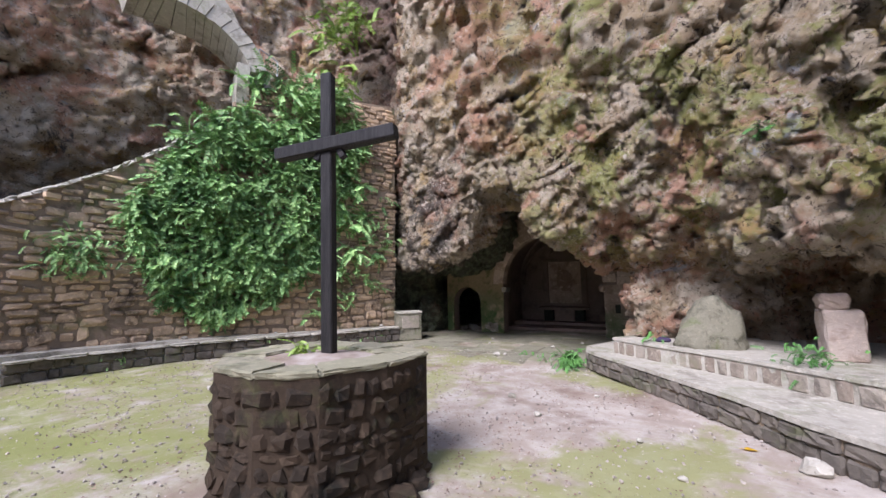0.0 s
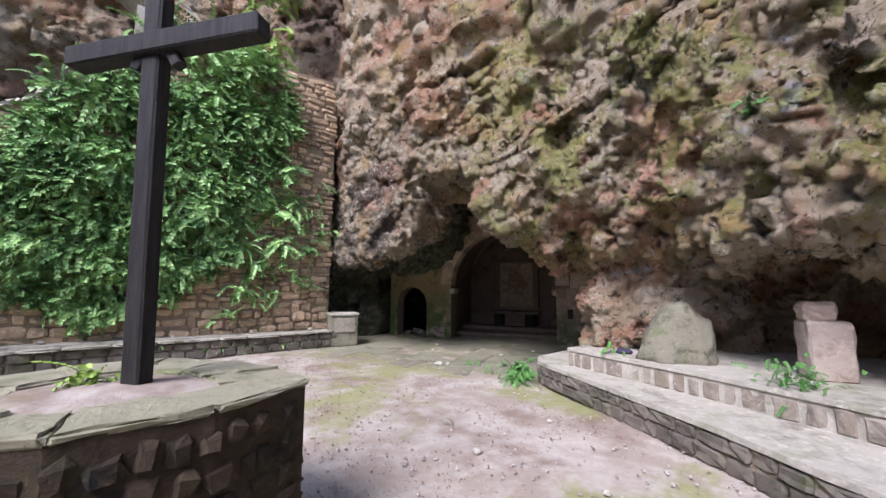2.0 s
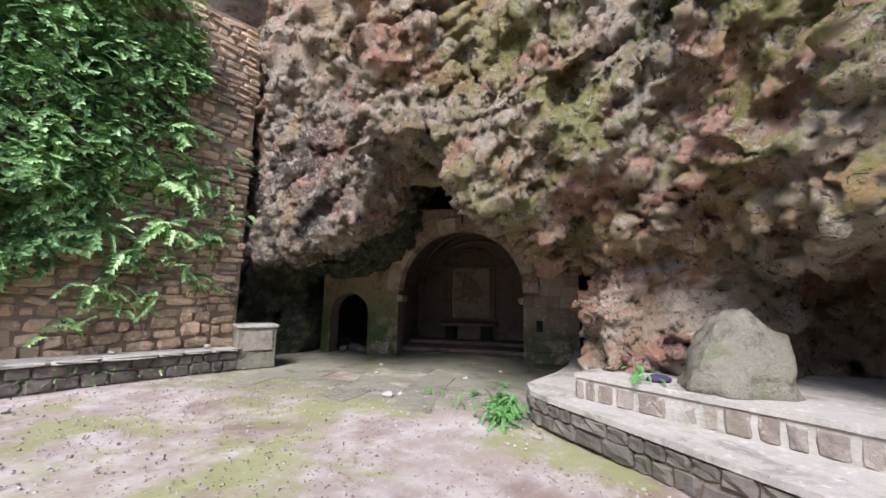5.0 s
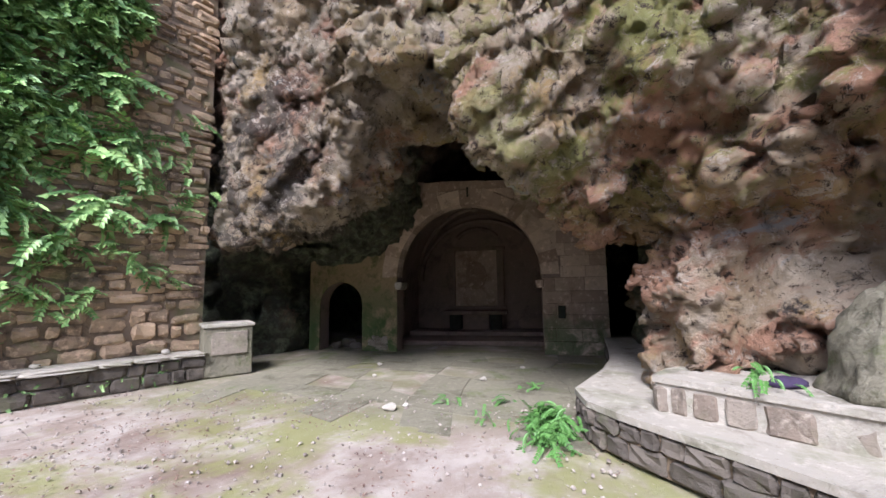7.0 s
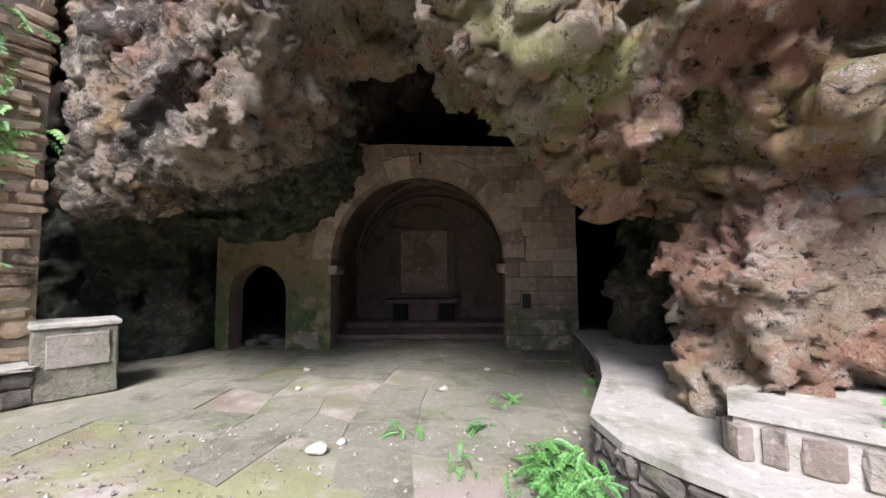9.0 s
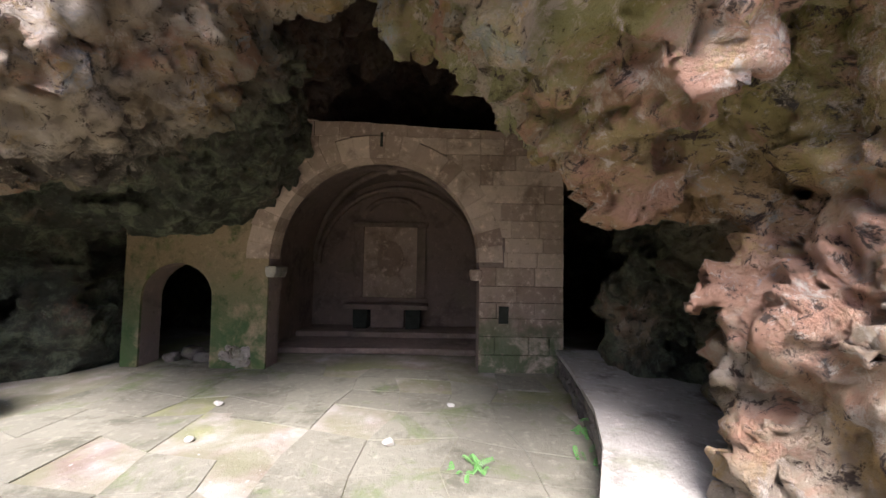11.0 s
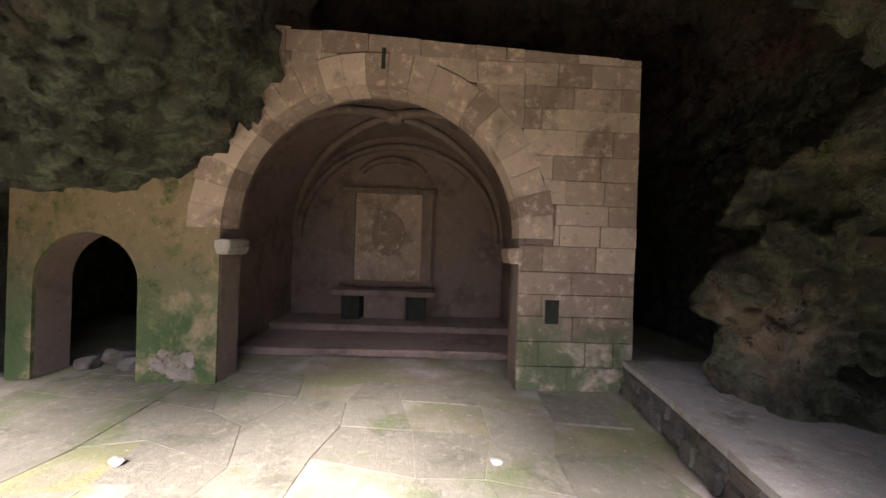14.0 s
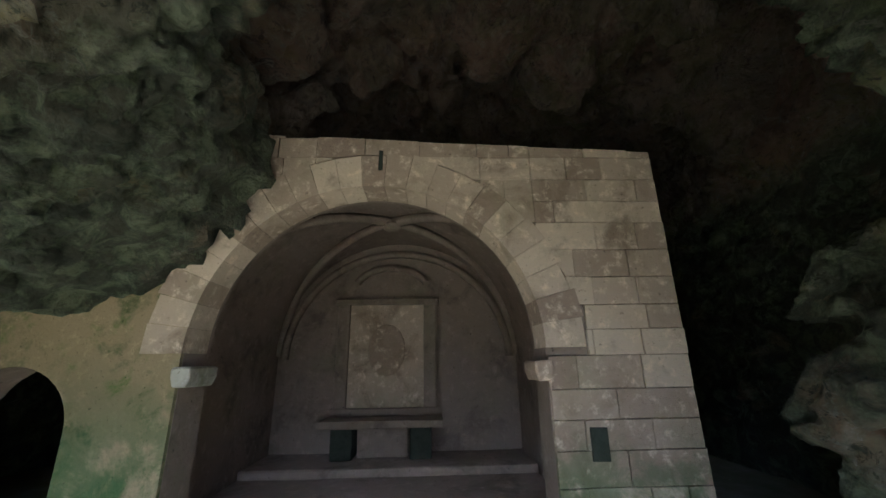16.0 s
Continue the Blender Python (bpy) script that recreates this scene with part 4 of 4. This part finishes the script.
# the top: worn slabs round an earth middle
ring_o = [(-3.05 + (x + 3.05) * 1.075, 6.68 + (y - 6.68) * 1.075) for x, y in PL]
ring_i = [(-3.05 + (x + 3.05) * 0.55, 6.68 + (y - 6.68) * 0.55) for x, y in PL]
for i in range(len(PL)):
    j = (i + 1) % len(PL)
    drop = 0.03 * rng.random()
    q = [ring_o[i], ring_o[j], ring_i[j], ring_i[i]]
    cx, cy = sum(p[0] for p in q) / 4, sum(p[1] for p in q) / 4
    q = [(cx + (x - cx) * 0.985, cy + (y - cy) * 0.985) for x, y in q]
    bm = bmesh.new()
    lo = [bm.verts.new((x, y, 1.165)) for x, y in q]
    hi = [bm.verts.new((x, y, 1.235 - drop + rng.uniform(-0.01, 0.01))) for x, y in q]
    bm.faces.new(hi)
    bm.faces.new(lo[::-1])
    for k in range(4):
        bm.faces.new((lo[k], lo[(k + 1) % 4], hi[(k + 1) % 4], hi[k]))
    bmesh.ops.recalc_face_normals(bm, faces=bm.faces[:])
    bmesh.ops.bevel(bm, geom=bm.edges[:], offset=0.015, segments=2, affect="EDGES")
    bmesh.ops.subdivide_edges(bm, edges=[e for e in bm.edges if e.calc_length() > 0.15], cuts=3, use_grid_fill=True)
    for v in bm.verts:
        v.co += Vector((rng.uniform(-1, 1), rng.uniform(-1, 1), rng.uniform(-0.4, 0.4))) * 0.013
    rel(part("top_slab", bm, SLAB), plinth, )
bm = bmesh.new()
cv = bm.verts.new((-3.05, 6.68, 1.24))
rv = [bm.verts.new((x, y, 1.20)) for x, y in [(-3.05 + (x + 3.05) * 0.58, 6.68 + (y - 6.68) * 0.58) for x, y in PL]]
for i in range(len(rv)):
    bm.faces.new((cv, rv[i], rv[(i + 1) % len(rv)]))
bmesh.ops.recalc_face_normals(bm, faces=bm.faces[:])
rel(part("earth_fill", bm, EARTH, None, "earth and dead leaves in the middle"), plinth)
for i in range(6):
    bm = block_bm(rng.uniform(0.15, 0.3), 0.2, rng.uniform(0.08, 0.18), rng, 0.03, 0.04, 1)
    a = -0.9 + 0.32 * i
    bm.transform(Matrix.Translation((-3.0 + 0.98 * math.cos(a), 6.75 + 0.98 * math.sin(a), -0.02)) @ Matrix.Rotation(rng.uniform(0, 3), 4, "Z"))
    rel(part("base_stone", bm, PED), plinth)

# cross -------------------------------------------------------------------
cross = holder("wooden_cross", (-2.99, 6.82, 1.2), "tall blackened timber cross standing on the plinth", "cross")
bm = block_bm(0.13, 0.12, 3.02, rng, 0.003, 0.014, 0)
bmesh.ops.bisect_plane(bm, geom=bm.verts[:] + bm.edges[:] + bm.faces[:], plane_co=(0, 0, 1.5), plane_no=(0, 0, 1))
ps = part("post", bm, TIMBER, cross)
ps.rotation_euler = (radians(1.2), radians(-0.4), radians(14))
arm = part("crossbeam", block_bm(0.14, 1.42, 0.14, rng, 0.003, 0.012, 0), TIMBER, cross)
arm.rotation_euler = (radians(4.5), 0, radians(14 - 90))
arm.location = (0.10, -0.055, 2.15)
for k in (-1, 1):
    br = part("brace", block_bm(0.07, 0.07, 0.16, rng, 0.003, 0.008, 0), TIMBER, cross, "small wooden bracket")
    br.location = (0.04 + k * 0.16, -0.06 + k * 0.04, 2.06)
    br.rotation_euler = (0, radians(-k * 30), radians(14))

# pillar, boulder ---------------------------------------------------------
pil = holder("stone_pillar", (2.26, 11.6, 0.745), "short squared pillar of weathered pale stone", "pillar")
part("shaft", block_bm(0.44, 0.4, 0.72, rng, 0.012, 0.03, 3), PINK, pil)
cp = part("cap_block", block_bm(0.33, 0.32, 0.24, rng, 0.014, 0.04, 2), PINK, pil, "smaller loose block on top")
cp.location = (-0.06, 0, 0.715)


def lump(name, size, rng_, detail=4, rough=0.3, mat=None, parent=None, flat=True):
    """A broken boulder: a sphere cut by random planes."""
    bm = bmesh.new()
    bmesh.ops.create_icosphere(bm, subdivisions=detail, radius=1.0)
    planes = []
    for _ in range(16):
        d = Vector((rng_.gauss(0, 1), rng_.gauss(0, 1), rng_.gauss(0, 1))).normalized()
        planes.append((d, rng_.uniform(0.62, 0.9)))
    for v in bm.verts:
        p = v.co.copy()
        for d, k in planes:
            e = p.dot(d) - k
            if e > 0:
                p -= d * e
        p += v.co * 0.06 * noise.noise(v.co * 3.5) * (1 if detail > 2 else 0.3) + v.co * 0.03 * noise.noise(v.co * 9)
        v.co = Vector((p.x * size[0], p.y * size[1], p.z * size[2]))
    zmin = min(v.co.z for v in bm.verts)
    for v in bm.verts:
        v.co.z = max(v.co.z - zmin * 0.86, 0.0) if flat else v.co.z
    return bm


def angular(points, seed, cuts=5):
    """A broken stone: the hull of a few corners, its faces roughened."""
    bm = bmesh.new()
    for p in points:
        bm.verts.new(p)
    bmesh.ops.convex_hull(bm, input=bm.verts[:])
    bmesh.ops.bevel(bm, geom=bm.edges[:], offset=0.025, segments=1, affect="EDGES")
    bmesh.ops.triangulate(bm, faces=bm.faces[:])
    bmesh.ops.subdivide_edges(bm, edges=[e for e in bm.edges if e.calc_length() > 0.1], cuts=cuts, use_grid_fill=True)
    for v in bm.verts:
        q = v.co + Vector((seed, 0, 0))
        v.co += v.co.normalized() * (0.08 * noise.noise(q * 3) + 0.05 * noise.noise(q * 7) + 0.022 * noise.noise(q * 19))
        v.co.z = max(v.co.z, 0)
    return bm


bm = angular([(-0.62, -0.22, 0), (-0.5, 0.35, 0), (0.5, 0.4, 0), (0.6, -0.05, 0), (0.42, -0.42, 0), (-0.2, -0.48, 0), (-0.44, -0.28, 0.36), (0.52, -0.16, 0.62),
              (0.48, 0.3, 0.55), (-0.3, 0.3, 0.6), (0.08, -0.08, 1.02), (0.22, 0.12, 0.95), (-0.06, 0.1, 0.93)], 3.0)
boulder = part("boulder", bm, BOULDER, None, "", True)
boulder.location = (0.74, 12.32, 0.735)
boulder.scale = (0.96, 0.96, 0.93)
tagged(boulder, "large pointed grey-green boulder resting on the upper terrace", "boulder")
for (x, y, sx, sy, sz, sd) in ((-7.1, 18.95, 0.25, 0.2, 0.18, 8), (-6.8, 18.85, 0.2, 0.18, 0.13, 9), (-7.35, 18.8, 0.18, 0.15, 0.12, 10)):
    ob = part("fallen_rock", lump("r", (sx, sy, sz), random.Random(sd), 3), BASALT, None, "", True)
    ob.location = (x, y, -0.02)
    tagged(ob, "dark fallen rock lying on the cave floor", "rock", "fallen rocks")

# loose stones on the yard
for (x, y, r, sd) in ((-2.24, 10.22, 0.09, 1), (-1.63, 9.55, 0.07, 2), (-3.92, 13.75, 0.11, 4), (-2.86, 15.58, 0.08, 6), (-3.75, 13.95, 0.06, 7), (-0.3, 9.2, 0.05, 12), (1.25, 9.1, 0.16, 13),
                      (-5.2, 16.6, 0.07, 14), (-8.0, 8.9, 0.07, 15), (-8.6, 11.3, 0.08, 16), (-4.9, 15.6, 0.06, 17), (-2.2, 16.7, 0.06, 18), (-7.6, 8.2, 0.07, 19), (-1.0, 10.9, 0.05, 20), (0.1, 8.4, 0.05, 21)):
    ob = part("loose_stone", lump("s", (r, r * 0.8, r * 0.62), random.Random(sd), 2), PALE, None, "", False)
    ob.location = (x, y, -0.01)
    tagged(ob, "small pale loose stone lying on the ground", "stone", "loose stones")
for (u, zz, r, sd) in ((2.2, 0.5, 0.1, 31), (0.55, 0.49, 0.1, 32), (4.0, 0.52, 0.08, 33), (6.3, 0.55, 0.11, 34), (6.9, 0.56, 0.06, 35)):
    x, y, t = bl.at(u)
    ob = part("loose_stone", lump("s", (r, r * 0.8, r * 0.55), random.Random(sd), 2), PALE, None, "", False)
    ob.location = (x + t[1] * 0.3, y - t[0] * 0.3, zz - 0.005)
    tagged(ob, "small pale loose stone lying on the bench wall", "stone", "loose stones")

# litter
bm = bmesh.new()
prof = [(0.0, 0), (0.03, 0.0), (0.032, 0.02), (0.032, 0.13), (0.02, 0.17), (0.012, 0.18), (0.012, 0.205), (0.0, 0.205)]
prev = None
for r, zz in prof:
    ring = [bm.verts.new((r * math.cos(a * math.pi / 6), r * math.sin(a * math.pi / 6), zz)) for a in range(12)] if r else [bm.verts.new((0, 0, zz))]
    if prev:
        for k in range(12):
            a, b = prev[k % len(prev)], prev[(k + 1) % len(prev)]
            c, d = ring[(k + 1) % len(ring)], ring[k % len(ring)]
            bm.faces.new([v for i_, v in enumerate((a, b, c, d)) if v not in (a, b, c, d)[:i_]])
    prev = ring
bmesh.ops.recalc_face_normals(bm, faces=bm.faces[:])
bot = part("plastic_bottle", bm, plain_material("blue_plastic", (0.02, 0.25, 0.55), 0.3), None, "", True)
bot.matrix_world = pose(-9.2, 9.35, 0.03, 90, 0, 70)
tagged(bot, "small blue plastic bottle lying on the moss", "bottle")
bm = lump("cloth", (0.16, 0.1, 0.06), random.Random(44), 3)
cl = part("crumpled_cloth", bm, plain_material("purple_cloth", (0.05, 0.035, 0.075), 0.95), None, "", True)
cl.location = (0.02, 12.55, 0.74)
tagged(cl, "crumpled dark purple cloth on the terrace edge", "cloth")
bm = bmesh.new()
lv = [bm.verts.new(p) for p in ((-0.09, 0, 0.01), (0, -0.04, 0.02), (0.1, 0.01, 0.008), (0, 0.045, 0.025))]
bm.faces.new(lv)
bmesh.ops.solidify(bm, geom=bm.faces[:], thickness=0.003)
yl = part("fallen_leaf", bm, plain_material("yellow_leaf", (0.65, 0.42, 0.03), 0.6))
yl.location = (0.78, 9.48, 0.0)
tagged(yl, "bright yellow fallen leaf on the ground", "leaf")

# plants ------------------------------------------------------------------
def frond_template(pairs, length, droop, width):
    """A pinnate frond along +x that droops."""
    v, f = [], []
    def add(a, b, c, d):
        i = len(v)
        v.extend((a, b, c, d))
        f.append((i, i + 1, i + 2, i + 3))
    for i in range(pairs):
        u0, u = i / pairs, (i + 0.75) / pairs
        x0, z0 = length * u0, -droop * u0 * u0 * length
        x1, z1 = length * u, -droop * u * u * length
        w_ = width * (1 - 0.55 * abs(u - 0.35)) * 1.1
        for sgn in (1, -1):
            add((x0, 0.004 * sgn, z0), (x0 + 0.35 * w_, sgn * 0.55 * w_, z0 + 0.12 * w_), (x1 + 0.25 * w_, sgn * w_, z1 - 0.25 * w_), (x1, 0.004 * sgn, z1))
    return np.array(v), np.array(f)


def leaves(name, spots, templ, mat, seed, spread=0.5):
    """Fronds set on spots (place, outward way, size), joined in one mesh."""
    r = np.random.RandomState(seed)
    V, F, off = [], [], 0
    for p, out, size in spots:
        tv, tf = templ[r.randint(len(templ))]
        yaw = math.atan2(out[1], out[0]) + r.normal(0, spread)
        pitch = r.normal(0.25, 0.45)
        roll = r.normal(0, 0.5)
        m = Matrix.Rotation(yaw, 3, "Z") @ Matrix.Rotation(-pitch, 3, "Y") @ Matrix.Rotation(roll, 3, "X")
        m = np.array(m) * size * r.uniform(0.7, 1.3)
        V.append(tv @ m.T + np.array(p))
        F.append(tf + off)
        off += len(tv)
    return obj(name, big_mesh(name, np.concatenate(V), np.concatenate(F), False), mat)


FR = [frond_template(7, 0.55, 0.7, 0.12), frond_template(6, 0.42, 1.0, 0.13), frond_template(8, 0.66, 0.9, 0.115)]
rp = np.random.RandomState(21)
MASS_S = [1.35, 1.6, 2.4, 3.2, 4.2, 5.2, 6.0, 7.0, 7.7, 8.0]
MASS_LO = [6.2, 5.6, 4.0, 1.9, 1.4, 1.15, 1.2, 1.7, 3.2, 3.7]
MASS_HI = [7.2, 8.0, 8.6, 8.4, 7.9, 7.2, 6.5, 5.6, 4.6, 4.1]
spots = []
clumps = 0
while clumps < 800:
    s, zz = rp.uniform(1.35, 8.0), rp.uniform(1.1, 8.7)
    lo, hi = np.interp(s, MASS_S, MASS_LO), np.interp(s, MASS_S, MASS_HI)
    k = vnoise(np.array([s * 1.1]), np.array([zz * 1.1]), np.array([0.5]))[0]
    if zz < lo + 0.45 * k or zz > hi + 0.35 * k or (k < -0.35 and rp.rand() < 0.6):
        continue
    clumps += 1
    bulge = 0.06 + (0.3 + 0.3 * min(1, max(0, s - 2.5))) * max(0, min(1, (zz - lo) / 1.2)) * max(0, 0.6 + 0.9 * k) * rp.uniform(0.4, 1.0)
    p = wall_point(s, zz, -bulge)
    x, y, t = wl.at(s)
    for _ in range(rp.randint(8, 18)):
        q = (p[0] + rp.normal(0, 0.06), p[1] + rp.normal(0, 0.06), p[2] + rp.normal(0, 0.07))
        a = rp.normal(0, 0.9)
        out = (-t[1] * math.cos(a) - t[0] * math.sin(a), t[0] * math.cos(a) - t[1] * math.sin(a))
        spots.append((q, out, rp.uniform(0.34, 0.68)))
fm = leaves("fern_mass", spots, FR, FERN, 3, 0.35)
tagged(fm, "dense hanging mass of green ferns and creepers on the wall", "climbing plant", kind="stuff")


FROND_MESHES = {}


def frond_mesh(k, mat):
    if (k, mat.name) not in FROND_MESHES:
        me = big_mesh("frond", FR[k][0], FR[k][1], False)
        me.materials.append(mat)
        FROND_MESHES[k, mat.name] = me
    return FROND_MESHES[k, mat.name]


def fern(at, out, n, size, seed, mat=FERN, name="fern", label="small green fern growing from the wall joints", cat="fern", group="wall ferns", rad=0.12):
    """A plant of single fronds round its root."""
    r = np.random.RandomState(seed)
    root = holder(name, tuple(at), label, cat, group)
    for _ in range(n):
        ob = new("frond", frond_mesh(r.randint(3), mat))
        ob.parent = root
        yaw = math.atan2(out[1], out[0]) + r.normal(0, 0.9)
        ob.matrix_basis = Matrix.Translation((r.normal(0, rad), r.normal(0, rad), r.normal(0, rad * 0.8))) @ Matrix.Rotation(yaw, 4, "Z") @ Matrix.Rotation(-r.normal(0.25, 0.45), 4, "Y") @ Matrix.Rotation(r.normal(0, 0.5), 4, "X") @ Matrix.Scale(size * r.uniform(0.7, 1.3), 4)
    return root


x, y, t = wl.at(8.7)
fern(wall_point(8.75, 2.85, -0.12), (-t[1], t[0]), 300, 0.34, 61, name="wall_bush", label="rounded green bush hanging on the stone wall", cat="bush", group="", rad=0.33)
for i, (s, zz, n, sz) in enumerate(((1.3, 4.3, 26, 0.8), (0.75, 3.0, 20, 0.7), (1.7, 3.1, 30, 0.8), (2.2, 2.4, 26, 0.7), (1.2, 2.2, 16, 0.6), (2.6, 1.7, 24, 0.7), (0.4, 5.0, 8, 0.5), (1.9, 4.0, 30, 0.8), (0.9, 1.9, 10, 0.5),
                                     (0.25, 3.6, 10, 0.6), (2.0, 1.5, 14, 0.6), (3.0, 1.1, 14, 0.6), (0.6, 4.2, 12, 0.5), (1.5, 5.3, 22, 0.8), (1.05, 3.6, 14, 0.6), (2.7, 2.9, 40, 0.8))):
    x, y, t = wl.at(s)
    fern(wall_point(s, zz, -0.06), (-t[1], t[0]), n, sz, 100 + i * 3, rad=0.16)
for i, (s, zz, n) in enumerate(((5.6, 6.9, 60), (4.9, 8.4, 50), (3.9, 8.6, 60), (2.9, 8.7, 50), (6.5, 6.3, 40))):
    x, y, t = wl.at(s)
    fern(wall_point(s, zz, 0.1), (-t[1], t[0]), n, 0.8, 300 + i, name="shrub", label="leafy green shrub on top of the wall", cat="shrub", group="wall shrubs", rad=0.3)
for i, (p, n, rad) in enumerate((((-10.6, 14.1, 11.9), 90, 0.4), ((-9.6, 14.2, 12.2), 70, 0.35), ((-9.9, 14.0, 9.6), 40, 0.3))):
    fern(p, (0.5, -0.85), n, 0.8, 340 + i, LIME, "cliff_shrub", "yellow-green shrub growing on the cliff", "shrub", "cliff shrubs", rad)
fern((1.42, 10.65, 3.98), (-0.6, -0.8), 16, 0.3, 360, GRASSY, "cliff_fern", "small bright green fern on the rock face", "fern", "cliff ferns", 0.06)
fern((1.75, 10.95, 0.80), (-0.6, -0.8), 90, 0.2, 365, GRASSY, "weed_tuft", "low green weeds on the terrace", "weed", "weeds", 0.17)
fern((-1.82, 13.35, 0.12), (-0.6, -0.6), 210, 0.3, 370, GRASSY, "kerb_plant", "bushy bright green plant at the foot of the kerb", "plant", "", 0.085)
fern((-1.9, 12.95, 0.08), (-0.6, -0.6), 60, 0.26, 371, GRASSY, "weed_tuft", "low green weeds beside the kerb", "weed", "weeds", 0.12)
fern((-0.1, 12.5, 0.78), (-0.6, -0.8), 20, 0.25, 374, GRASSY, "weed_tuft", "small weeds on the step beside the boulder", "weed", "weeds", 0.12)
fern((-3.22, 6.72, 1.25), (0.3, -0.9), 22, 0.3, 376, LIME, "weed_tuft", "yellow-green weeds at the foot of the cross", "weed", "weeds", 0.06)
for i, (x, y) in enumerate(((-2.45, 14.3), (-2.1, 15.2), (-3.2, 14.2), (-0.85, 15.4), (-0.8, 15.9), (-2.6, 13.5))):
    fern((x, y, 0.03), (0, -1), 14, 0.22, 380 + i, GRASSY, "weed_tuft", "small weeds in the paving joints", "weed", "weeds", 0.08)
bp = []
while len(bp) < 110:
    s = rp.uniform(0.3, 8.5)
    x, y, t = bl.at(s)
    if vnoise(np.array([s * 1.6]), np.array([3.3]), np.array([0.0]))[0] > 0.05:
        bp.append(((x - t[1] * -0.05 * rp.rand(), y + t[0] * 0.04, rp.uniform(0.05, 0.4)), (-t[1], t[0]), 0.2))
bw = leaves("bench_weeds", bp, FR, FERN, 9, 0.9)
tagged(bw, "scattered weeds along the bench wall", "weeds", kind="stuff")

# flagstones of the cave floor --------------------------------------------
floor_set = holder("paving", (-4, 15, 0), "worn irregular flagstones of the cave floor", "paving", kind="structure")
rf = random.Random(77)
NXF, NYF = 9, 8
grid = {}
for i in range(NXF + 1):
    for j in range(NYF + 1):
        grid[i, j] = (-7.3 + i * 0.72 + rf.uniform(-0.16, 0.16), 12.9 + j * 0.68 + rf.uniform(-0.14, 0.14) - 0.12 * i + 0.9)
for i in range(NXF):
    for j in range(NYF):
        q = [grid[i, j], grid[i + 1, j], grid[i + 1, j + 1], grid[i, j + 1]]
        cx, cy = sum(p[0] for p in q) / 4, sum(p[1] for p in q) / 4
        if cx > -0.9 - max(0, 14.4 - cy) * 0.8 or rf.random() < 0.22:
            continue
        top = -0.001 + rf.uniform(-0.003, 0.003)
        bm = bmesh.new()
        lo = [bm.verts.new((cx + (x - cx) * 0.992, cy + (y - cy) * 0.992, -0.06)) for x, y in q]
        hi = [bm.verts.new((cx + (x - cx) * 0.988, cy + (y - cy) * 0.988, top + rf.uniform(-0.003, 0.003))) for x, y in q]
        bm.faces.new(hi)
        for k in range(4):
            bm.faces.new((lo[k], lo[(k + 1) % 4], hi[(k + 1) % 4], hi[k]))
        bmesh.ops.recalc_face_normals(bm, faces=bm.faces[:])
        rel(part("flagstone", bm, FLAG), floor_set)

# gravel and dead leaves --------------------------------------------------
def scatter(name, n, box, tv, tf, lo, hi, mat, seed, clump=0.0, flat=1.0):
    r = np.random.RandomState(seed)
    V, F, off = [], [], 0
    while len(V) < n:
        x, y = r.uniform(box[0], box[1]), r.uniform(box[2], box[3])
        if inside_distance(np.array([x]), np.array([y]), YARD)[0] < 0.2 and not (y > 12 and -8 < x < -1.2):
            continue
        if clump and vnoise(np.array([x * 0.9]), np.array([y * 0.9]), np.array([2.0]))[0] < clump * r.rand() - 0.2:
            continue
        if math.hypot(x + 3.05, y - 6.68) < 1.05:
            continue
        k = r.uniform(lo, hi)
        m = np.array(Euler((r.normal(0, 0.35) * flat, r.normal(0, 0.35) * flat, r.uniform(0, 6.28))).to_matrix()) * k
        V.append(tv @ m.T + np.array((x, y, 0.004)))
        F.append(tf + off)
        off += len(tv)
    ob = obj(name, big_mesh(name, np.concatenate(V), np.concatenate(F), False), mat)
    return tagged(ob, kind="stuff")


pv = np.array([(-1, -0.7, -0.2), (0.9, -0.8, -0.2), (1, 0.7, -0.2), (-0.8, 0.8, -0.2), (-0.6, -0.4, 0.6), (0.5, -0.5, 0.7), (0.6, 0.4, 0.5), (-0.5, 0.5, 0.65)])
pf = np.array([(0, 3, 2, 1), (4, 5, 6, 7), (0, 1, 5, 4), (1, 2, 6, 5), (2, 3, 7, 6), (3, 0, 4, 7)])
tagged(scatter("gravel", 4800, (-11.5, 2.2, 2.5, 14.4), pv, pf, 0.006, 0.022, GRIT, 5), "pale gravel and stone chips strewn on the earth", "gravel")
lv_ = np.array([(-1, 0, 0.1), (0, -0.5, 0.25), (1, 0, 0.05), (0, 0.5, 0.3)])
tagged(scatter("dead_leaves", 8000, (-11.5, 2.2, 2.5, 14.0), lv_, np.array([(0, 1, 2, 3)]), 0.008, 0.022, LITTER, 6, 0.5), "dry reddish dead leaves strewn on the earth", "dead leaves")
